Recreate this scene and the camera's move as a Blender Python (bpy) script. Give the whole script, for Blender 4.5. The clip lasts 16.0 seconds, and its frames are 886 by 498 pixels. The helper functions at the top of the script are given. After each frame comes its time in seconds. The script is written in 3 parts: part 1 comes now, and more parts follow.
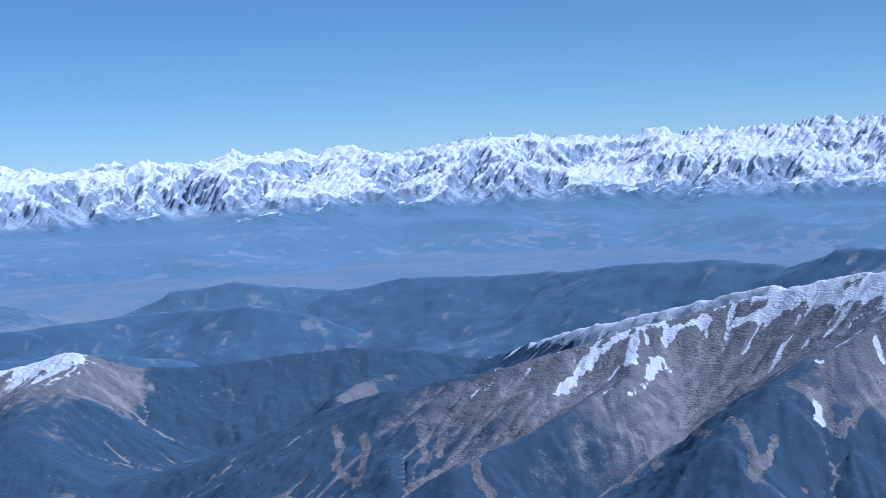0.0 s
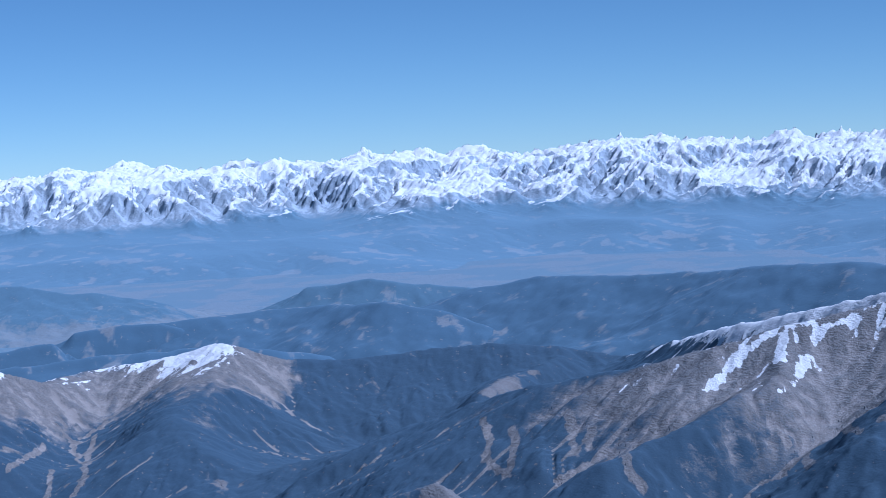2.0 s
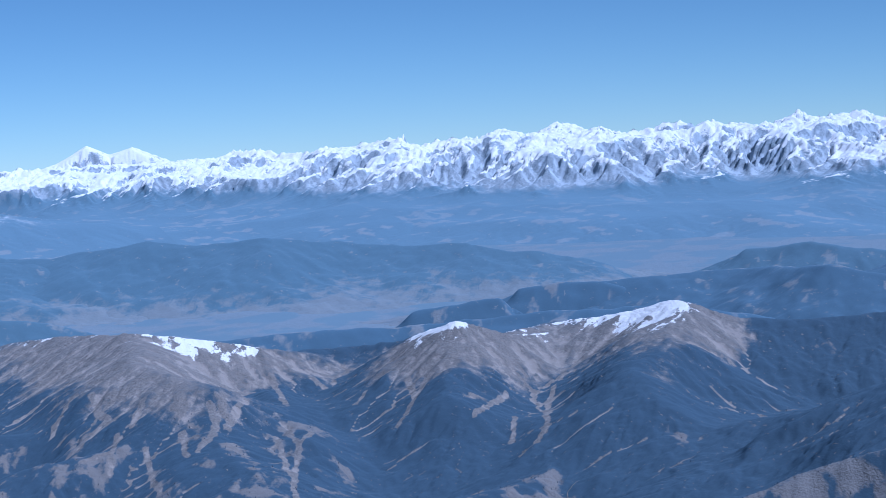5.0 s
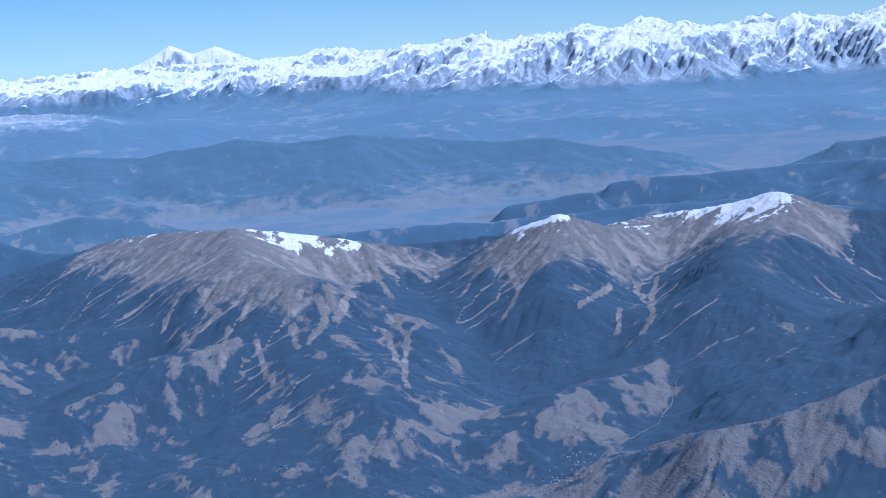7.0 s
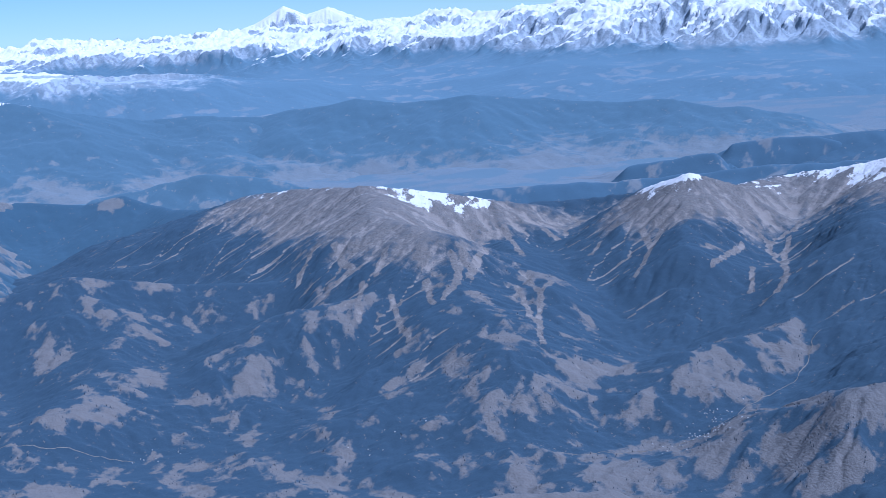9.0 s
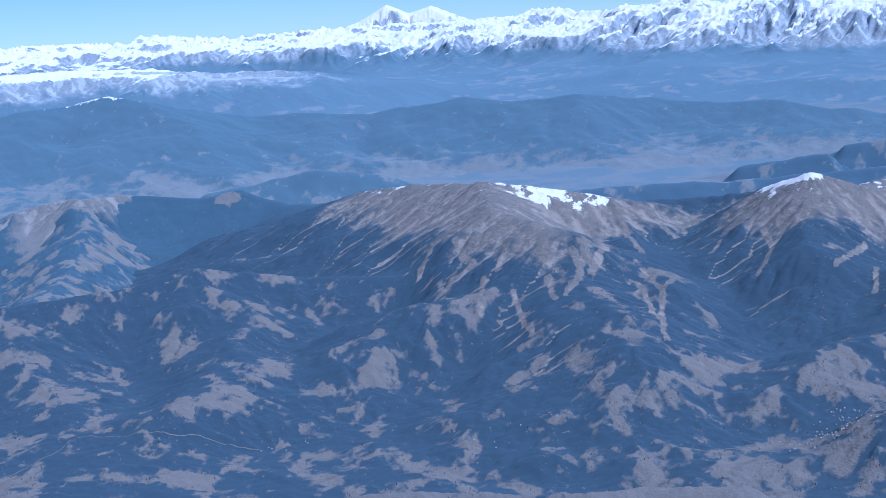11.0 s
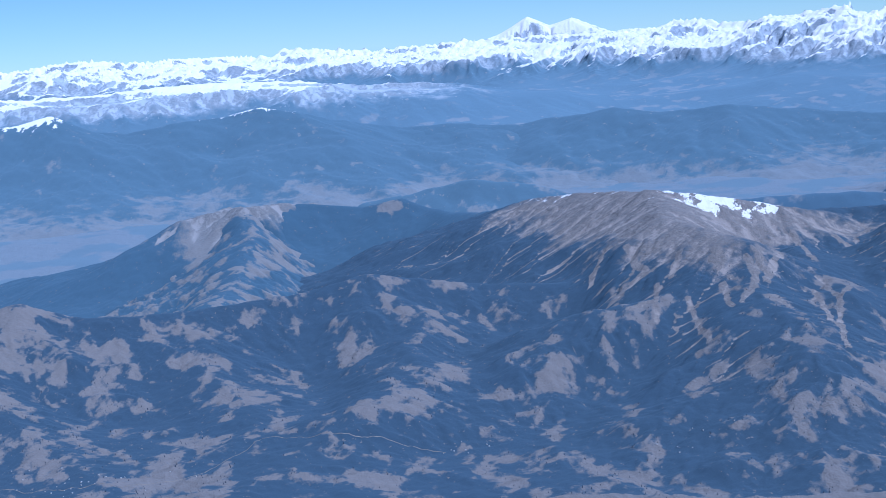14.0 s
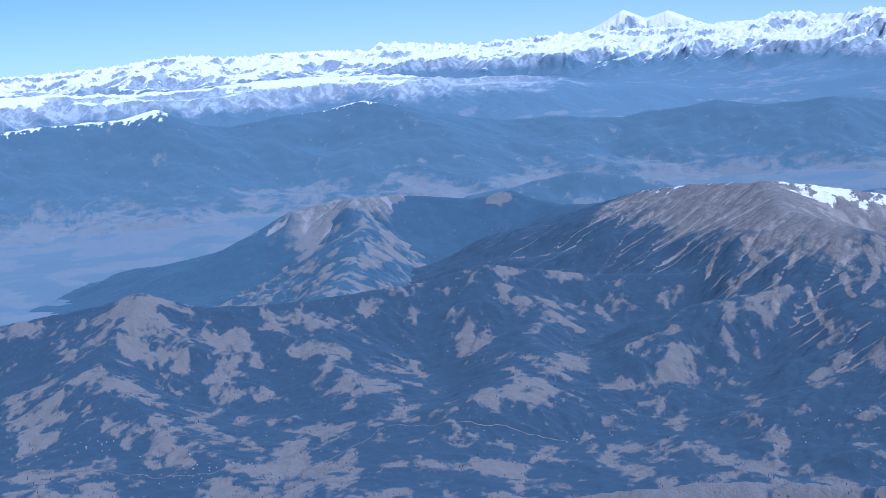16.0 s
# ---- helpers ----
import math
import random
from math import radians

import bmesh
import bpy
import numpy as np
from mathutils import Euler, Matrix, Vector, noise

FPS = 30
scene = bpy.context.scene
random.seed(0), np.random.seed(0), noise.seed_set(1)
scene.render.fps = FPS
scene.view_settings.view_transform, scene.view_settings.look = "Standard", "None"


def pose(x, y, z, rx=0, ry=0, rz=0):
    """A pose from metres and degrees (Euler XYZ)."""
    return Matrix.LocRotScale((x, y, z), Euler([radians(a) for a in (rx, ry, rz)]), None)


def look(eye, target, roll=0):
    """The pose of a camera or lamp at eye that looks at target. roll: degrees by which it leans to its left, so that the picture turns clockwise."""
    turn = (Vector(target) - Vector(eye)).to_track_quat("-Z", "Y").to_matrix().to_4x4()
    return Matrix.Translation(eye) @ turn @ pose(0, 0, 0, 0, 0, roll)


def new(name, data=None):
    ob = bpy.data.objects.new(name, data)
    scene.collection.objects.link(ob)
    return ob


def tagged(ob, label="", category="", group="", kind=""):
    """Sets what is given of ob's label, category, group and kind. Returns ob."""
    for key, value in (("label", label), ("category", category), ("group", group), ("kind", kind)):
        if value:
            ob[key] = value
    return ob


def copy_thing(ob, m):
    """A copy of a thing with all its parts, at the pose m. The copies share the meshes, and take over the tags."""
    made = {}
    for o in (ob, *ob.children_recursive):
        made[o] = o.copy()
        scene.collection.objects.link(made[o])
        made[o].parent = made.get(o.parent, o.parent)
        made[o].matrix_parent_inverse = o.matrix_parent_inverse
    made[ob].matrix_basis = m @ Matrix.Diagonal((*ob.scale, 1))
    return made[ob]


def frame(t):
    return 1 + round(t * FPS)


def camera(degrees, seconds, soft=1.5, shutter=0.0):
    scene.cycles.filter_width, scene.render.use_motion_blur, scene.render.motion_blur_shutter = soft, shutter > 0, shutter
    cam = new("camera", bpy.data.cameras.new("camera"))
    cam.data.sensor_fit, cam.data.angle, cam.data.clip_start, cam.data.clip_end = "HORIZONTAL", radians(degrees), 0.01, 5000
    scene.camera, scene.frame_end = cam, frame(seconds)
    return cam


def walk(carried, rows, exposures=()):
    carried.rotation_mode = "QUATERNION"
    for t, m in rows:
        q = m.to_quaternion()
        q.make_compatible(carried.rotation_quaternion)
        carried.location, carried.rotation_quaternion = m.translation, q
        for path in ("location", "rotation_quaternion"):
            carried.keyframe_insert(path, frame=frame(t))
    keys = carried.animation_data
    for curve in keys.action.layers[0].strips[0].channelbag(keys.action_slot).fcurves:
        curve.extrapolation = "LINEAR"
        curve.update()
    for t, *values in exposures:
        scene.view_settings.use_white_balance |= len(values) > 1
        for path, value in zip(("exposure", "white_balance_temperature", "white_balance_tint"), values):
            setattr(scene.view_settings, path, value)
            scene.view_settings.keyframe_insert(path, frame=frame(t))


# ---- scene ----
# Scale 1:40. One unit stands for 40 m; z = 0 is the floor of the great valley.
# The aircraft flies a straight, slowly sinking line along -x.
AIM = [  # seconds, heading to the right of +y, tilt, lean (degrees)
    (0.0, 46.473, -4.968, 3.115),
    (0.5, 45.927, -4.811, 3.138),
    (1.0, 45.178, -4.743, 2.959),
    (1.5, 43.949, -4.715, 2.795),
    (2.0, 42.615, -4.753, 2.731),
    (2.5, 41.087, -4.989, 2.526),
    (3.0, 37.944, -4.902, 2.417),
    (3.5, 34.969, -4.459, 2.595),
    (4.0, 32.855, -4.584, 2.746),
    (4.5, 30.887, -4.789, 2.841),
    (5.0, 29.343, -5.266, 2.891),
    (5.2, 28.913, -5.673, 2.976),
    (7.3, 26.346, -8.513, 3.511),
    (7.5, 26.013, -8.589, 3.393),
    (8.0, 25.116, -8.967, 3.451),
    (8.5, 24.171, -9.237, 3.588),
    (9.0, 23.358, -9.338, 3.685),
    (11.5, 19.705, -9.091, 3.299),
    (12.0, 19.000, -9.033, 3.257),
    (12.5, 18.303, -8.923, 3.438),
    (13.0, 17.666, -8.718, 3.662),
    (13.5, 17.045, -8.556, 3.732),
    (14.0, 16.331, -8.493, 3.793),
    (14.5, 15.519, -8.423, 3.919),
    (15.0, 14.838, -8.393, 4.061),
    (15.5, 14.213, -8.366, 4.077),
    (16.0, 13.529, -8.477, 4.108),
]


def eye_at(t):
    return Vector((-5.75 * (t - 8), 0, 160 - 0.0306 * 5.75 * (t - 8)))


def aimed(t, heading, tilt, lean):
    h, v = radians(heading), radians(tilt)
    way = Vector((math.sin(h) * math.cos(v), math.cos(h) * math.cos(v), math.sin(v)))
    return look(eye_at(t), eye_at(t) + 100 * way, -lean)


cam = camera(27.408, 16.0, soft=0.8)
walk(cam, [(t, aimed(t, *turn)) for t, *turn in AIM], [(0, 0.22, 4330, 17), (2.5, 0.18, 4330, 17), (5, 0.1, 4330, 17), (8, 0.2, 4330, 17), (16, 0.17, 4330, 17)])

# ---- light ----
SUN_WAY = Vector((0.30, -0.66, 0.69)).normalized()
world = bpy.data.worlds.new("sky")
scene.world = world
world.use_nodes = True
wn = world.node_tree
sky = wn.nodes.new("ShaderNodeTexSky")
sky.sky_type, sky.sun_disc = "NISHITA", False
sky.sun_elevation = math.asin(SUN_WAY.z)
sky.sun_rotation = math.atan2(SUN_WAY.x, SUN_WAY.y)
sky.altitude, sky.air_density, sky.dust_density, sky.ozone_density = 3000, 0.68, 0.1, 2.6
dip = wn.nodes.new("ShaderNodeVectorMath")          # the horizon lies lower for an eye high up
dip.inputs[1].default_value = (0, 0, 0.035)
wn.links.new(wn.nodes.new("ShaderNodeTexCoord").outputs["Generated"], dip.inputs[0])
wn.links.new(dip.outputs[0], sky.inputs["Vector"])
cool = wn.nodes.new("ShaderNodeVectorMath")         # thin high mountain air: a little more cyan
cool.operation = "MULTIPLY"
cool.inputs[1].default_value = (1.13, 1.08, 0.85)
wn.links.new(sky.outputs[0], cool.inputs[0])
wn.links.new(cool.outputs[0], wn.nodes["Background"].inputs[0])
wn.nodes["Background"].inputs[1].default_value = 0.064
sun = new("sun", bpy.data.lights.new("sun", "SUN"))
sun.data.energy, sun.data.angle, sun.data.color = 4.4, radians(0.5), (1.0, 0.95, 0.88)
sun.matrix_world = look(SUN_WAY * 1000, (0, 0, 0))


# ---- noise ----
def grad_noise(x, y, seed):
    """Smooth noise from -1 to 1 on arrays."""
    xi, yi = np.floor(x).astype(np.int64), np.floor(y).astype(np.int64)
    fx, fy = x - xi, y - yi

    def corner(i, j):
        n = (xi + i) * 374761393 + (yi + j) * 668265263 + seed * 982451653
        n = (n ^ (n >> 13)) * 1274126177 & 0x7FFFFFFF
        a = (n ^ (n >> 16)) % 4096 * (2 * np.pi / 4096)
        return np.cos(a) * (fx - i) + np.sin(a) * (fy - j)

    sx, sy = fx * fx * fx * (fx * (6 * fx - 15) + 10), fy * fy * fy * (fy * (6 * fy - 15) + 10)
    low = corner(0, 0) * (1 - sx) + corner(1, 0) * sx
    high = corner(0, 1) * (1 - sx) + corner(1, 1) * sx
    return 1.5 * (low * (1 - sy) + high * sy)


def fbm(x, y, size, octaves, seed, gain=0.5):
    total, amp = 0, 1
    for k in range(octaves):
        total = total + amp * grad_noise(x / size + 17.3 * k, y / size - 9.1 * k, seed + k)
        size, amp = size / 2.03, amp * gain
    return total


def ridged(x, y, size, octaves, seed, gain=0.5):
    """Sharp crests and rounded hollows, about 0 to 1."""
    total, amp, keep = 0, 1, 1
    for k in range(octaves):
        r = (1 - np.abs(grad_noise(x / size + 5.7 * k, y / size + 3.3 * k, seed + k))) ** 2
        total = total + amp * r * keep
        keep = np.clip(r * 1.6, 0, 1)
        size, amp = size / 2.05, amp * gain
    return total / 1.6


def smooth(a, b, v):
    t = np.clip((v - a) / (b - a), 0, 1)
    return t * t * (3 - 2 * t)


def wave_noise(x, y, dx, dy, seed):
    """Blended waves whose crests run across (dx, dy): ribs and gullies that follow a given fall line, -1 to 1."""
    xi, yi = np.floor(x), np.floor(y)
    total, weight = np.zeros(x.shape), np.zeros(x.shape)
    for i in range(-1, 2):
        for j in range(-1, 2):
            cx, cy = (xi + i).astype(np.int64), (yi + j).astype(np.int64)
            n = cx * 374761393 + cy * 668265263 + seed * 982451653
            n = (n ^ (n >> 13)) * 1274126177 & 0x7FFFFFFF
            px = x - xi - i - 0.5 - ((n >> 3) % 1024 / 1024 - 0.5) * 0.8
            py = y - yi - j - 0.5 - ((n >> 14) % 1024 / 1024 - 0.5) * 0.8
            w = np.exp(-2.2 * (px * px + py * py))
            total += w * np.cos(2 * np.pi * (px * dx + py * dy))
            weight += w
    return total / weight


def erode(x, y, h, grid, depth, size, octaves, seed, where=1.0, gain=0.5, sharp=False):
    """Cut branching gullies down the slopes of a grid of heights. Returns the heights, the ribs (+) and gullies (-), and the largest of them."""
    first, main = None, 0
    for k in range(octaves):
        gv, gu = np.gradient(h)
        gx, gy = (gu * grid[0][0] + gv * grid[1][0]) / grid[2], (gu * grid[0][1] + gv * grid[1][1]) / grid[2]
        s = np.hypot(gx, gy) + 1e-6
        grip = np.clip(s * 6, 0, 1) / s
        e = wave_noise(x / size, y / size, -gy * grip, gx * grip, seed + k)
        if sharp:                                   # narrow ribs between open hollows
            e = 0.6 - 2 * np.abs(e)
        if k == 0:
            first = e * 0.7
        else:
            first = first + (0.5, 0.4, 0.34, 0.28)[min(k, 4) - 1] * e
        if k < 2:
            main = main + (0.7, 0.45)[k] * e
        h = h + depth * e * where * np.clip(s * 5, 0.15, 1)
        size, depth = size / 2.0, depth * gain
    return h, first, main


# ---- materials ----
def terrain_material(name, forest, rock, meadow, fine=1.0, relief=1.0, sheen=0.0, ragged=1.0, combed=1.0):
    """Snow over rock, grass and conifers. The cover fields come with the mesh; the shader frays their borders. Sheen
    stands in for haze.
    """
    m = bpy.data.materials.new(name)
    m.use_nodes = True
    t = m.node_tree
    n, link = t.nodes.new, t.links.new
    bsdf = t.nodes["Principled BSDF"]
    squeeze = n("ShaderNodeVectorMath")             # plots and stripes run down the slopes
    squeeze.operation = "MULTIPLY"
    squeeze.inputs[1].default_value = (1.0, 0.55, 1.2)
    link(n("ShaderNodeNewGeometry").outputs["Position"], squeeze.inputs[0])
    place = squeeze.outputs[0]

    def noise_at(scale, detail, rough=0.6):
        v = n("ShaderNodeTexNoise")
        v.inputs["Scale"].default_value, v.inputs["Detail"].default_value, v.inputs["Roughness"].default_value = scale, detail, rough
        link(place, v.inputs["Vector"])
        return v.outputs["Fac"]

    def calc(op, a, b):
        v = n("ShaderNodeMath")
        v.operation = op
        for i, s in enumerate((a, b)):
            if isinstance(s, (int, float)):
                v.inputs[i].default_value = s
            else:
                link(s, v.inputs[i])
        return v.outputs[0]

    def field(attr, frays, soft):
        a = n("ShaderNodeAttribute")
        a.attribute_name = attr
        v = a.outputs["Fac"]
        for noise_out, amp in frays:
            v = calc("ADD", v, calc("MULTIPLY", calc("SUBTRACT", noise_out, 0.5), amp))
        r = n("ShaderNodeMapRange")
        r.inputs["From Min"].default_value, r.inputs["From Max"].default_value = -soft, soft
        link(v, r.inputs["Value"])
        return r.outputs[0]

    def blend(fac, a, b):
        v = n("ShaderNodeMix")
        v.data_type = "RGBA"
        link(fac, v.inputs[0])
        for i, s in ((6, a), (7, b)):
            if isinstance(s, tuple):
                v.inputs[i].default_value = (*s, 1)
            else:
                link(s, v.inputs[i])
        return v.outputs[2]

    def shade(c, k):
        return tuple(x * k for x in c)

    across, down, run = n("ShaderNodeAttribute"), n("ShaderNodeAttribute"), n("ShaderNodeCombineXYZ")
    across.attribute_name, down.attribute_name = "across", "down"
    link(across.outputs["Fac"], run.inputs[0])
    link(calc("MULTIPLY", down.outputs["Fac"], 0.16), run.inputs[1])

    def streak_at(scale, detail):
        v = n("ShaderNodeTexNoise")
        v.inputs["Scale"].default_value, v.inputs["Detail"].default_value, v.inputs["Roughness"].default_value = scale, detail, 0.65
        link(run.outputs[0], v.inputs["Vector"])
        return v.outputs["Fac"]

    streak, fan = streak_at(0.9 / fine, 4), streak_at(0.22 / fine, 3)
    grain, patch, broad = noise_at(1.6 / fine, 5), noise_at(0.35 / fine, 4), noise_at(0.05 / fine, 3)
    wood_c = blend(grain, shade(forest, 0.7), shade(forest, 1.35))
    wood_c = blend(broad, shade(forest, 0.75), wood_c)
    worn = n("ShaderNodeMapRange")
    worn.inputs["From Min"].default_value, worn.inputs["From Max"].default_value = 0.36, 0.64
    link(calc("ADD", calc("MULTIPLY", streak, 0.35), calc("MULTIPLY", grain, 0.65)), worn.inputs["Value"])
    rock_c = blend(worn.outputs[0], shade(rock, 0.45), shade(rock, 1.4))
    rib = n("ShaderNodeAttribute")
    rib.attribute_name = "rib"
    scree = n("ShaderNodeMapRange")
    scree.inputs["From Min"].default_value, scree.inputs["From Max"].default_value = 0.0, -0.55
    link(calc("ADD", rib.outputs["Fac"], calc("ADD", calc("MULTIPLY", calc("SUBTRACT", streak, 0.5), 2.0), calc("MULTIPLY", calc("SUBTRACT", patch, 0.5), 2.5))), scree.inputs["Value"])
    rock_c = blend(scree.outputs[0], rock_c, (rock[0] * 1.75, rock[1] * 1.8, rock[2] * 1.85))
    rock_c = blend(calc("MULTIPLY", patch, 0.45), rock_c, blend(broad, shade(rock, 0.75), (rock[0] * 1.25, rock[1] * 1.2, rock[2] * 1.1)))
    mead_c = blend(patch, shade(meadow, 0.75), shade(meadow, 1.2))
    high = field("high", [(patch, 0.5)], 0.3)
    bare = blend(high, mead_c, rock_c)
    speck = noise_at(0.55 / fine, 3, 0.75)
    gaps = n("ShaderNodeMapRange")
    gaps.inputs["From Min"].default_value, gaps.inputs["From Max"].default_value = 0.66, 0.74
    gaps.inputs["To Max"].default_value = -3.0
    link(speck, gaps.inputs["Value"])
    wood = field("wood", [(patch, 2.2 * ragged), (grain, 1.6 * ragged), (fan, 2.8 * ragged * combed), (streak, 2.6 * ragged * combed)], 0.55)
    glade = n("ShaderNodeMath")
    glade.operation, glade.use_clamp = "ADD", True
    link(wood, glade.inputs[0])
    link(gaps.outputs[0], glade.inputs[1])
    wood = glade.outputs[0]
    snow = field("snow", [(patch, 1.0 * ragged), (grain, 1.4 * ragged), (fan, 2.0 * ragged * combed), (streak, 2.6 * ragged * combed)], 0.12)
    ground_c = blend(wood, bare, wood_c)
    full = blend(snow, ground_c, (0.79, 0.74, 0.71))
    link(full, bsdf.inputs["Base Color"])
    rough = n("ShaderNodeMapRange")
    rough.inputs["To Min"].default_value, rough.inputs["To Max"].default_value = 0.92, 0.6
    link(snow, rough.inputs["Value"])
    link(rough.outputs[0], bsdf.inputs["Roughness"])
    bsdf.inputs["Specular IOR Level"].default_value = 0.15
    bsdf.inputs["Diffuse Roughness"].default_value = 0.6     # canopies and broken ground
    # blue sheen in place of haze before the land, thinner over snow
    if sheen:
        haze_veil = n("ShaderNodeMapRange")
        haze_veil.inputs["To Min"].default_value, haze_veil.inputs["To Max"].default_value = sheen, sheen * 0.55
        link(snow, haze_veil.inputs["Value"])
        link(haze_veil.outputs[0], bsdf.inputs["Sheen Weight"])
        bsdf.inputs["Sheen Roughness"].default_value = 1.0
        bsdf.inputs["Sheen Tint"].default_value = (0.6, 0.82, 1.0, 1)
    bump = n("ShaderNodeBump")
    bump.inputs["Distance"].default_value = 0.9 * fine * relief
    link(calc("SUBTRACT", 0.7, calc("MULTIPLY", wood, 0.5)), bump.inputs["Strength"])
    link(calc("ADD", calc("ADD", grain, calc("MULTIPLY", patch, 1.2)), calc("MULTIPLY", streak, 0.5 if relief > 0.7 else 0.0)), bump.inputs["Height"])
    link(bump.outputs[0], bsdf.inputs["Normal"])
    return m


FOREST = (0.015, 0.030, 0.054)
ROCK = (0.172, 0.132, 0.104)
MEADOW = (0.160, 0.126, 0.104)
# Colours grow paler and bluer, sheen stronger, with distance: haze painted into the covers.
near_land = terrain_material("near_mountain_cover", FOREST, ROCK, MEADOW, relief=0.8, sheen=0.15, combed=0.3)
mid_land = terrain_material("hazed_middle_hill_cover", (0.026, 0.057, 0.09), (0.16, 0.135, 0.118), (0.16, 0.135, 0.118), 1.4, relief=0.5, sheen=0.175, combed=0.35)
valley_land = terrain_material("hazed_valley_hill_cover", (0.024, 0.054, 0.091), (0.18, 0.155, 0.14), (0.15, 0.135, 0.13), 2.0, relief=0.3, sheen=0.235, ragged=0.5)
basin_land = terrain_material("hazed_valley_range_cover", (0.036, 0.07, 0.098), (0.16, 0.14, 0.13), (0.14, 0.13, 0.125), 3.0, relief=0.25, sheen=0.26)
far_land = terrain_material("hazed_far_range_cover", (0.055, 0.095, 0.13), (0.24, 0.235, 0.245), (0.15, 0.145, 0.15), 4.0, relief=0.2, sheen=0.32, ragged=0.7, combed=0.5)
ground_land = terrain_material("hazed_valley_floor_cover", (0.07, 0.09, 0.105), ROCK, (0.115, 0.108, 0.11), 1.6, relief=0.5, sheen=0.3)


# ---- terrain ----
def fall_from(x, y, line, foot, left, right, stretch, k, blunt):
    """Heights that fall from a crest line to its foot within left and right metres of run (left and right of the line's direction).
    Also the share of the run, the distance from the crest and the way along it."""
    pts = np.array(line, float)
    ways = np.diff(pts[:, :2], axis=0)
    lengths = np.hypot(ways[:, 0], ways[:, 1])
    ways /= lengths[:, None]
    bends = np.vstack([ways[:1], ways[:-1] + ways[1:], ways[-1:]])
    bends /= np.linalg.norm(bends, axis=1)[:, None]
    h, share, dist, along = np.full(x.shape, -1e9), np.zeros(x.shape), np.zeros(x.shape), np.zeros(x.shape)
    run = 0
    for i, length in enumerate(lengths):
        (ax, ay, az), (ex, ey), dz = pts[i], ways[i], pts[i + 1, 2] - pts[i, 2]
        k_at = np.clip(((x - ax) * ex + (y - ay) * ey) / length, 0, 1)
        ox, oy = x - ax - k_at * length * ex, y - ay - k_at * length * ey
        d = np.hypot(ox, oy)
        wx = np.where(k_at <= 0, bends[i, 0], np.where(k_at >= 1, bends[i + 1, 0], ex))
        wy = np.where(k_at <= 0, bends[i, 1], np.where(k_at >= 1, bends[i + 1, 1], ey))
        turn = (wx * oy - wy * ox) / (d + 1e-6)
        reach = (right + (left - right) * smooth(-0.7, 0.7, turn)) * stretch
        t = (np.sqrt(d * d + blunt * blunt) - blunt) / reach
        top = az + dz * k_at
        hi = top + (foot - top) * (1 - np.exp(-k * t)) / (1 - math.exp(-k))
        best = hi > h
        h, share, dist = np.where(best, hi, h), np.where(best, t, share), np.where(best, d, dist)
        lean = np.where((k_at <= 0) | (k_at >= 1), (wx * ox + wy * oy) / (d + 1e-6), 0)
        along = np.where(best, run + k_at * length + 40 * lean, along)
        run += length
    return h, share, dist, along


def sheet(name, x, y, h, covers, material, keep=None, split=False):
    """One mesh from a grid of heights with its cover fields, or, split, a thing whose parts are its snow, bare slopes and forest."""
    rows, cols = x.shape
    idx = np.arange(rows * cols).reshape(rows, cols)
    quads = np.stack([idx[:-1, :-1], idx[:-1, 1:], idx[1:, 1:], idx[1:, :-1]], -1).reshape(-1, 4)
    p = np.stack([x, y, h], -1)
    du, dv = np.gradient(p, axis=1), np.gradient(p, axis=0)
    nrm = np.cross(du, dv)
    nrm /= np.linalg.norm(nrm, axis=-1, keepdims=True) + 1e-9
    p, nrm = p.reshape(-1, 3), nrm.reshape(-1, 3)
    if nrm[:, 2].mean() < 0:
        nrm, quads = -nrm, quads[:, ::-1]
    if keep is not None:
        quads = quads[keep.ravel()[quads[:, 0]]]

    def mesh(part_name, faces):
        used, inv = np.unique(faces, return_inverse=True)
        inv = inv.reshape(-1)
        me = bpy.data.meshes.new(part_name)
        me.vertices.add(len(used))
        me.vertices.foreach_set("co", p[used].astype(np.float32).ravel())
        me.loops.add(faces.size)
        me.loops.foreach_set("vertex_index", inv.astype(np.int32))
        me.polygons.add(len(faces))
        me.polygons.foreach_set("loop_start", np.arange(0, faces.size, 4, dtype=np.int32))
        me.update(calc_edges=True)
        me.polygons.foreach_set("use_smooth", np.ones(len(faces), bool))
        for key, value in covers.items():
            f = me.attributes.new(key, "FLOAT", "POINT")
            f.data.foreach_set("value", (value if key in ("across", "down") else np.clip(value, -3, 3)).reshape(-1)[used].astype(np.float32))
        if split:
            me.normals_split_custom_set_from_vertices(nrm[used].tolist())
        me.materials.append(material)
        return new(part_name, me)

    if not split:
        return mesh(name, quads)
    thing = new(name)
    thing.location = p[quads[:, 0]].mean(0) * (1, 1, 0)
    snowy = blurred(covers["snow"], 14).reshape(-1)[quads].mean(1) > 0
    woody = (blurred(np.clip(covers["wood"], -2, 2), 14).reshape(-1)[quads].mean(1) > 0) & ~snowy
    for part_name, sel, label in (("snowfield", snowy, "white snow"), ("bare_slope", ~snowy & ~woody, "brown grass and rock"), ("forest", woody, "dark conifers")):
        if sel.sum() > 12:
            ob = tagged(mesh(part_name, quads[sel]), label)
            ob.parent = thing
            ob.location = -thing.location
    return thing


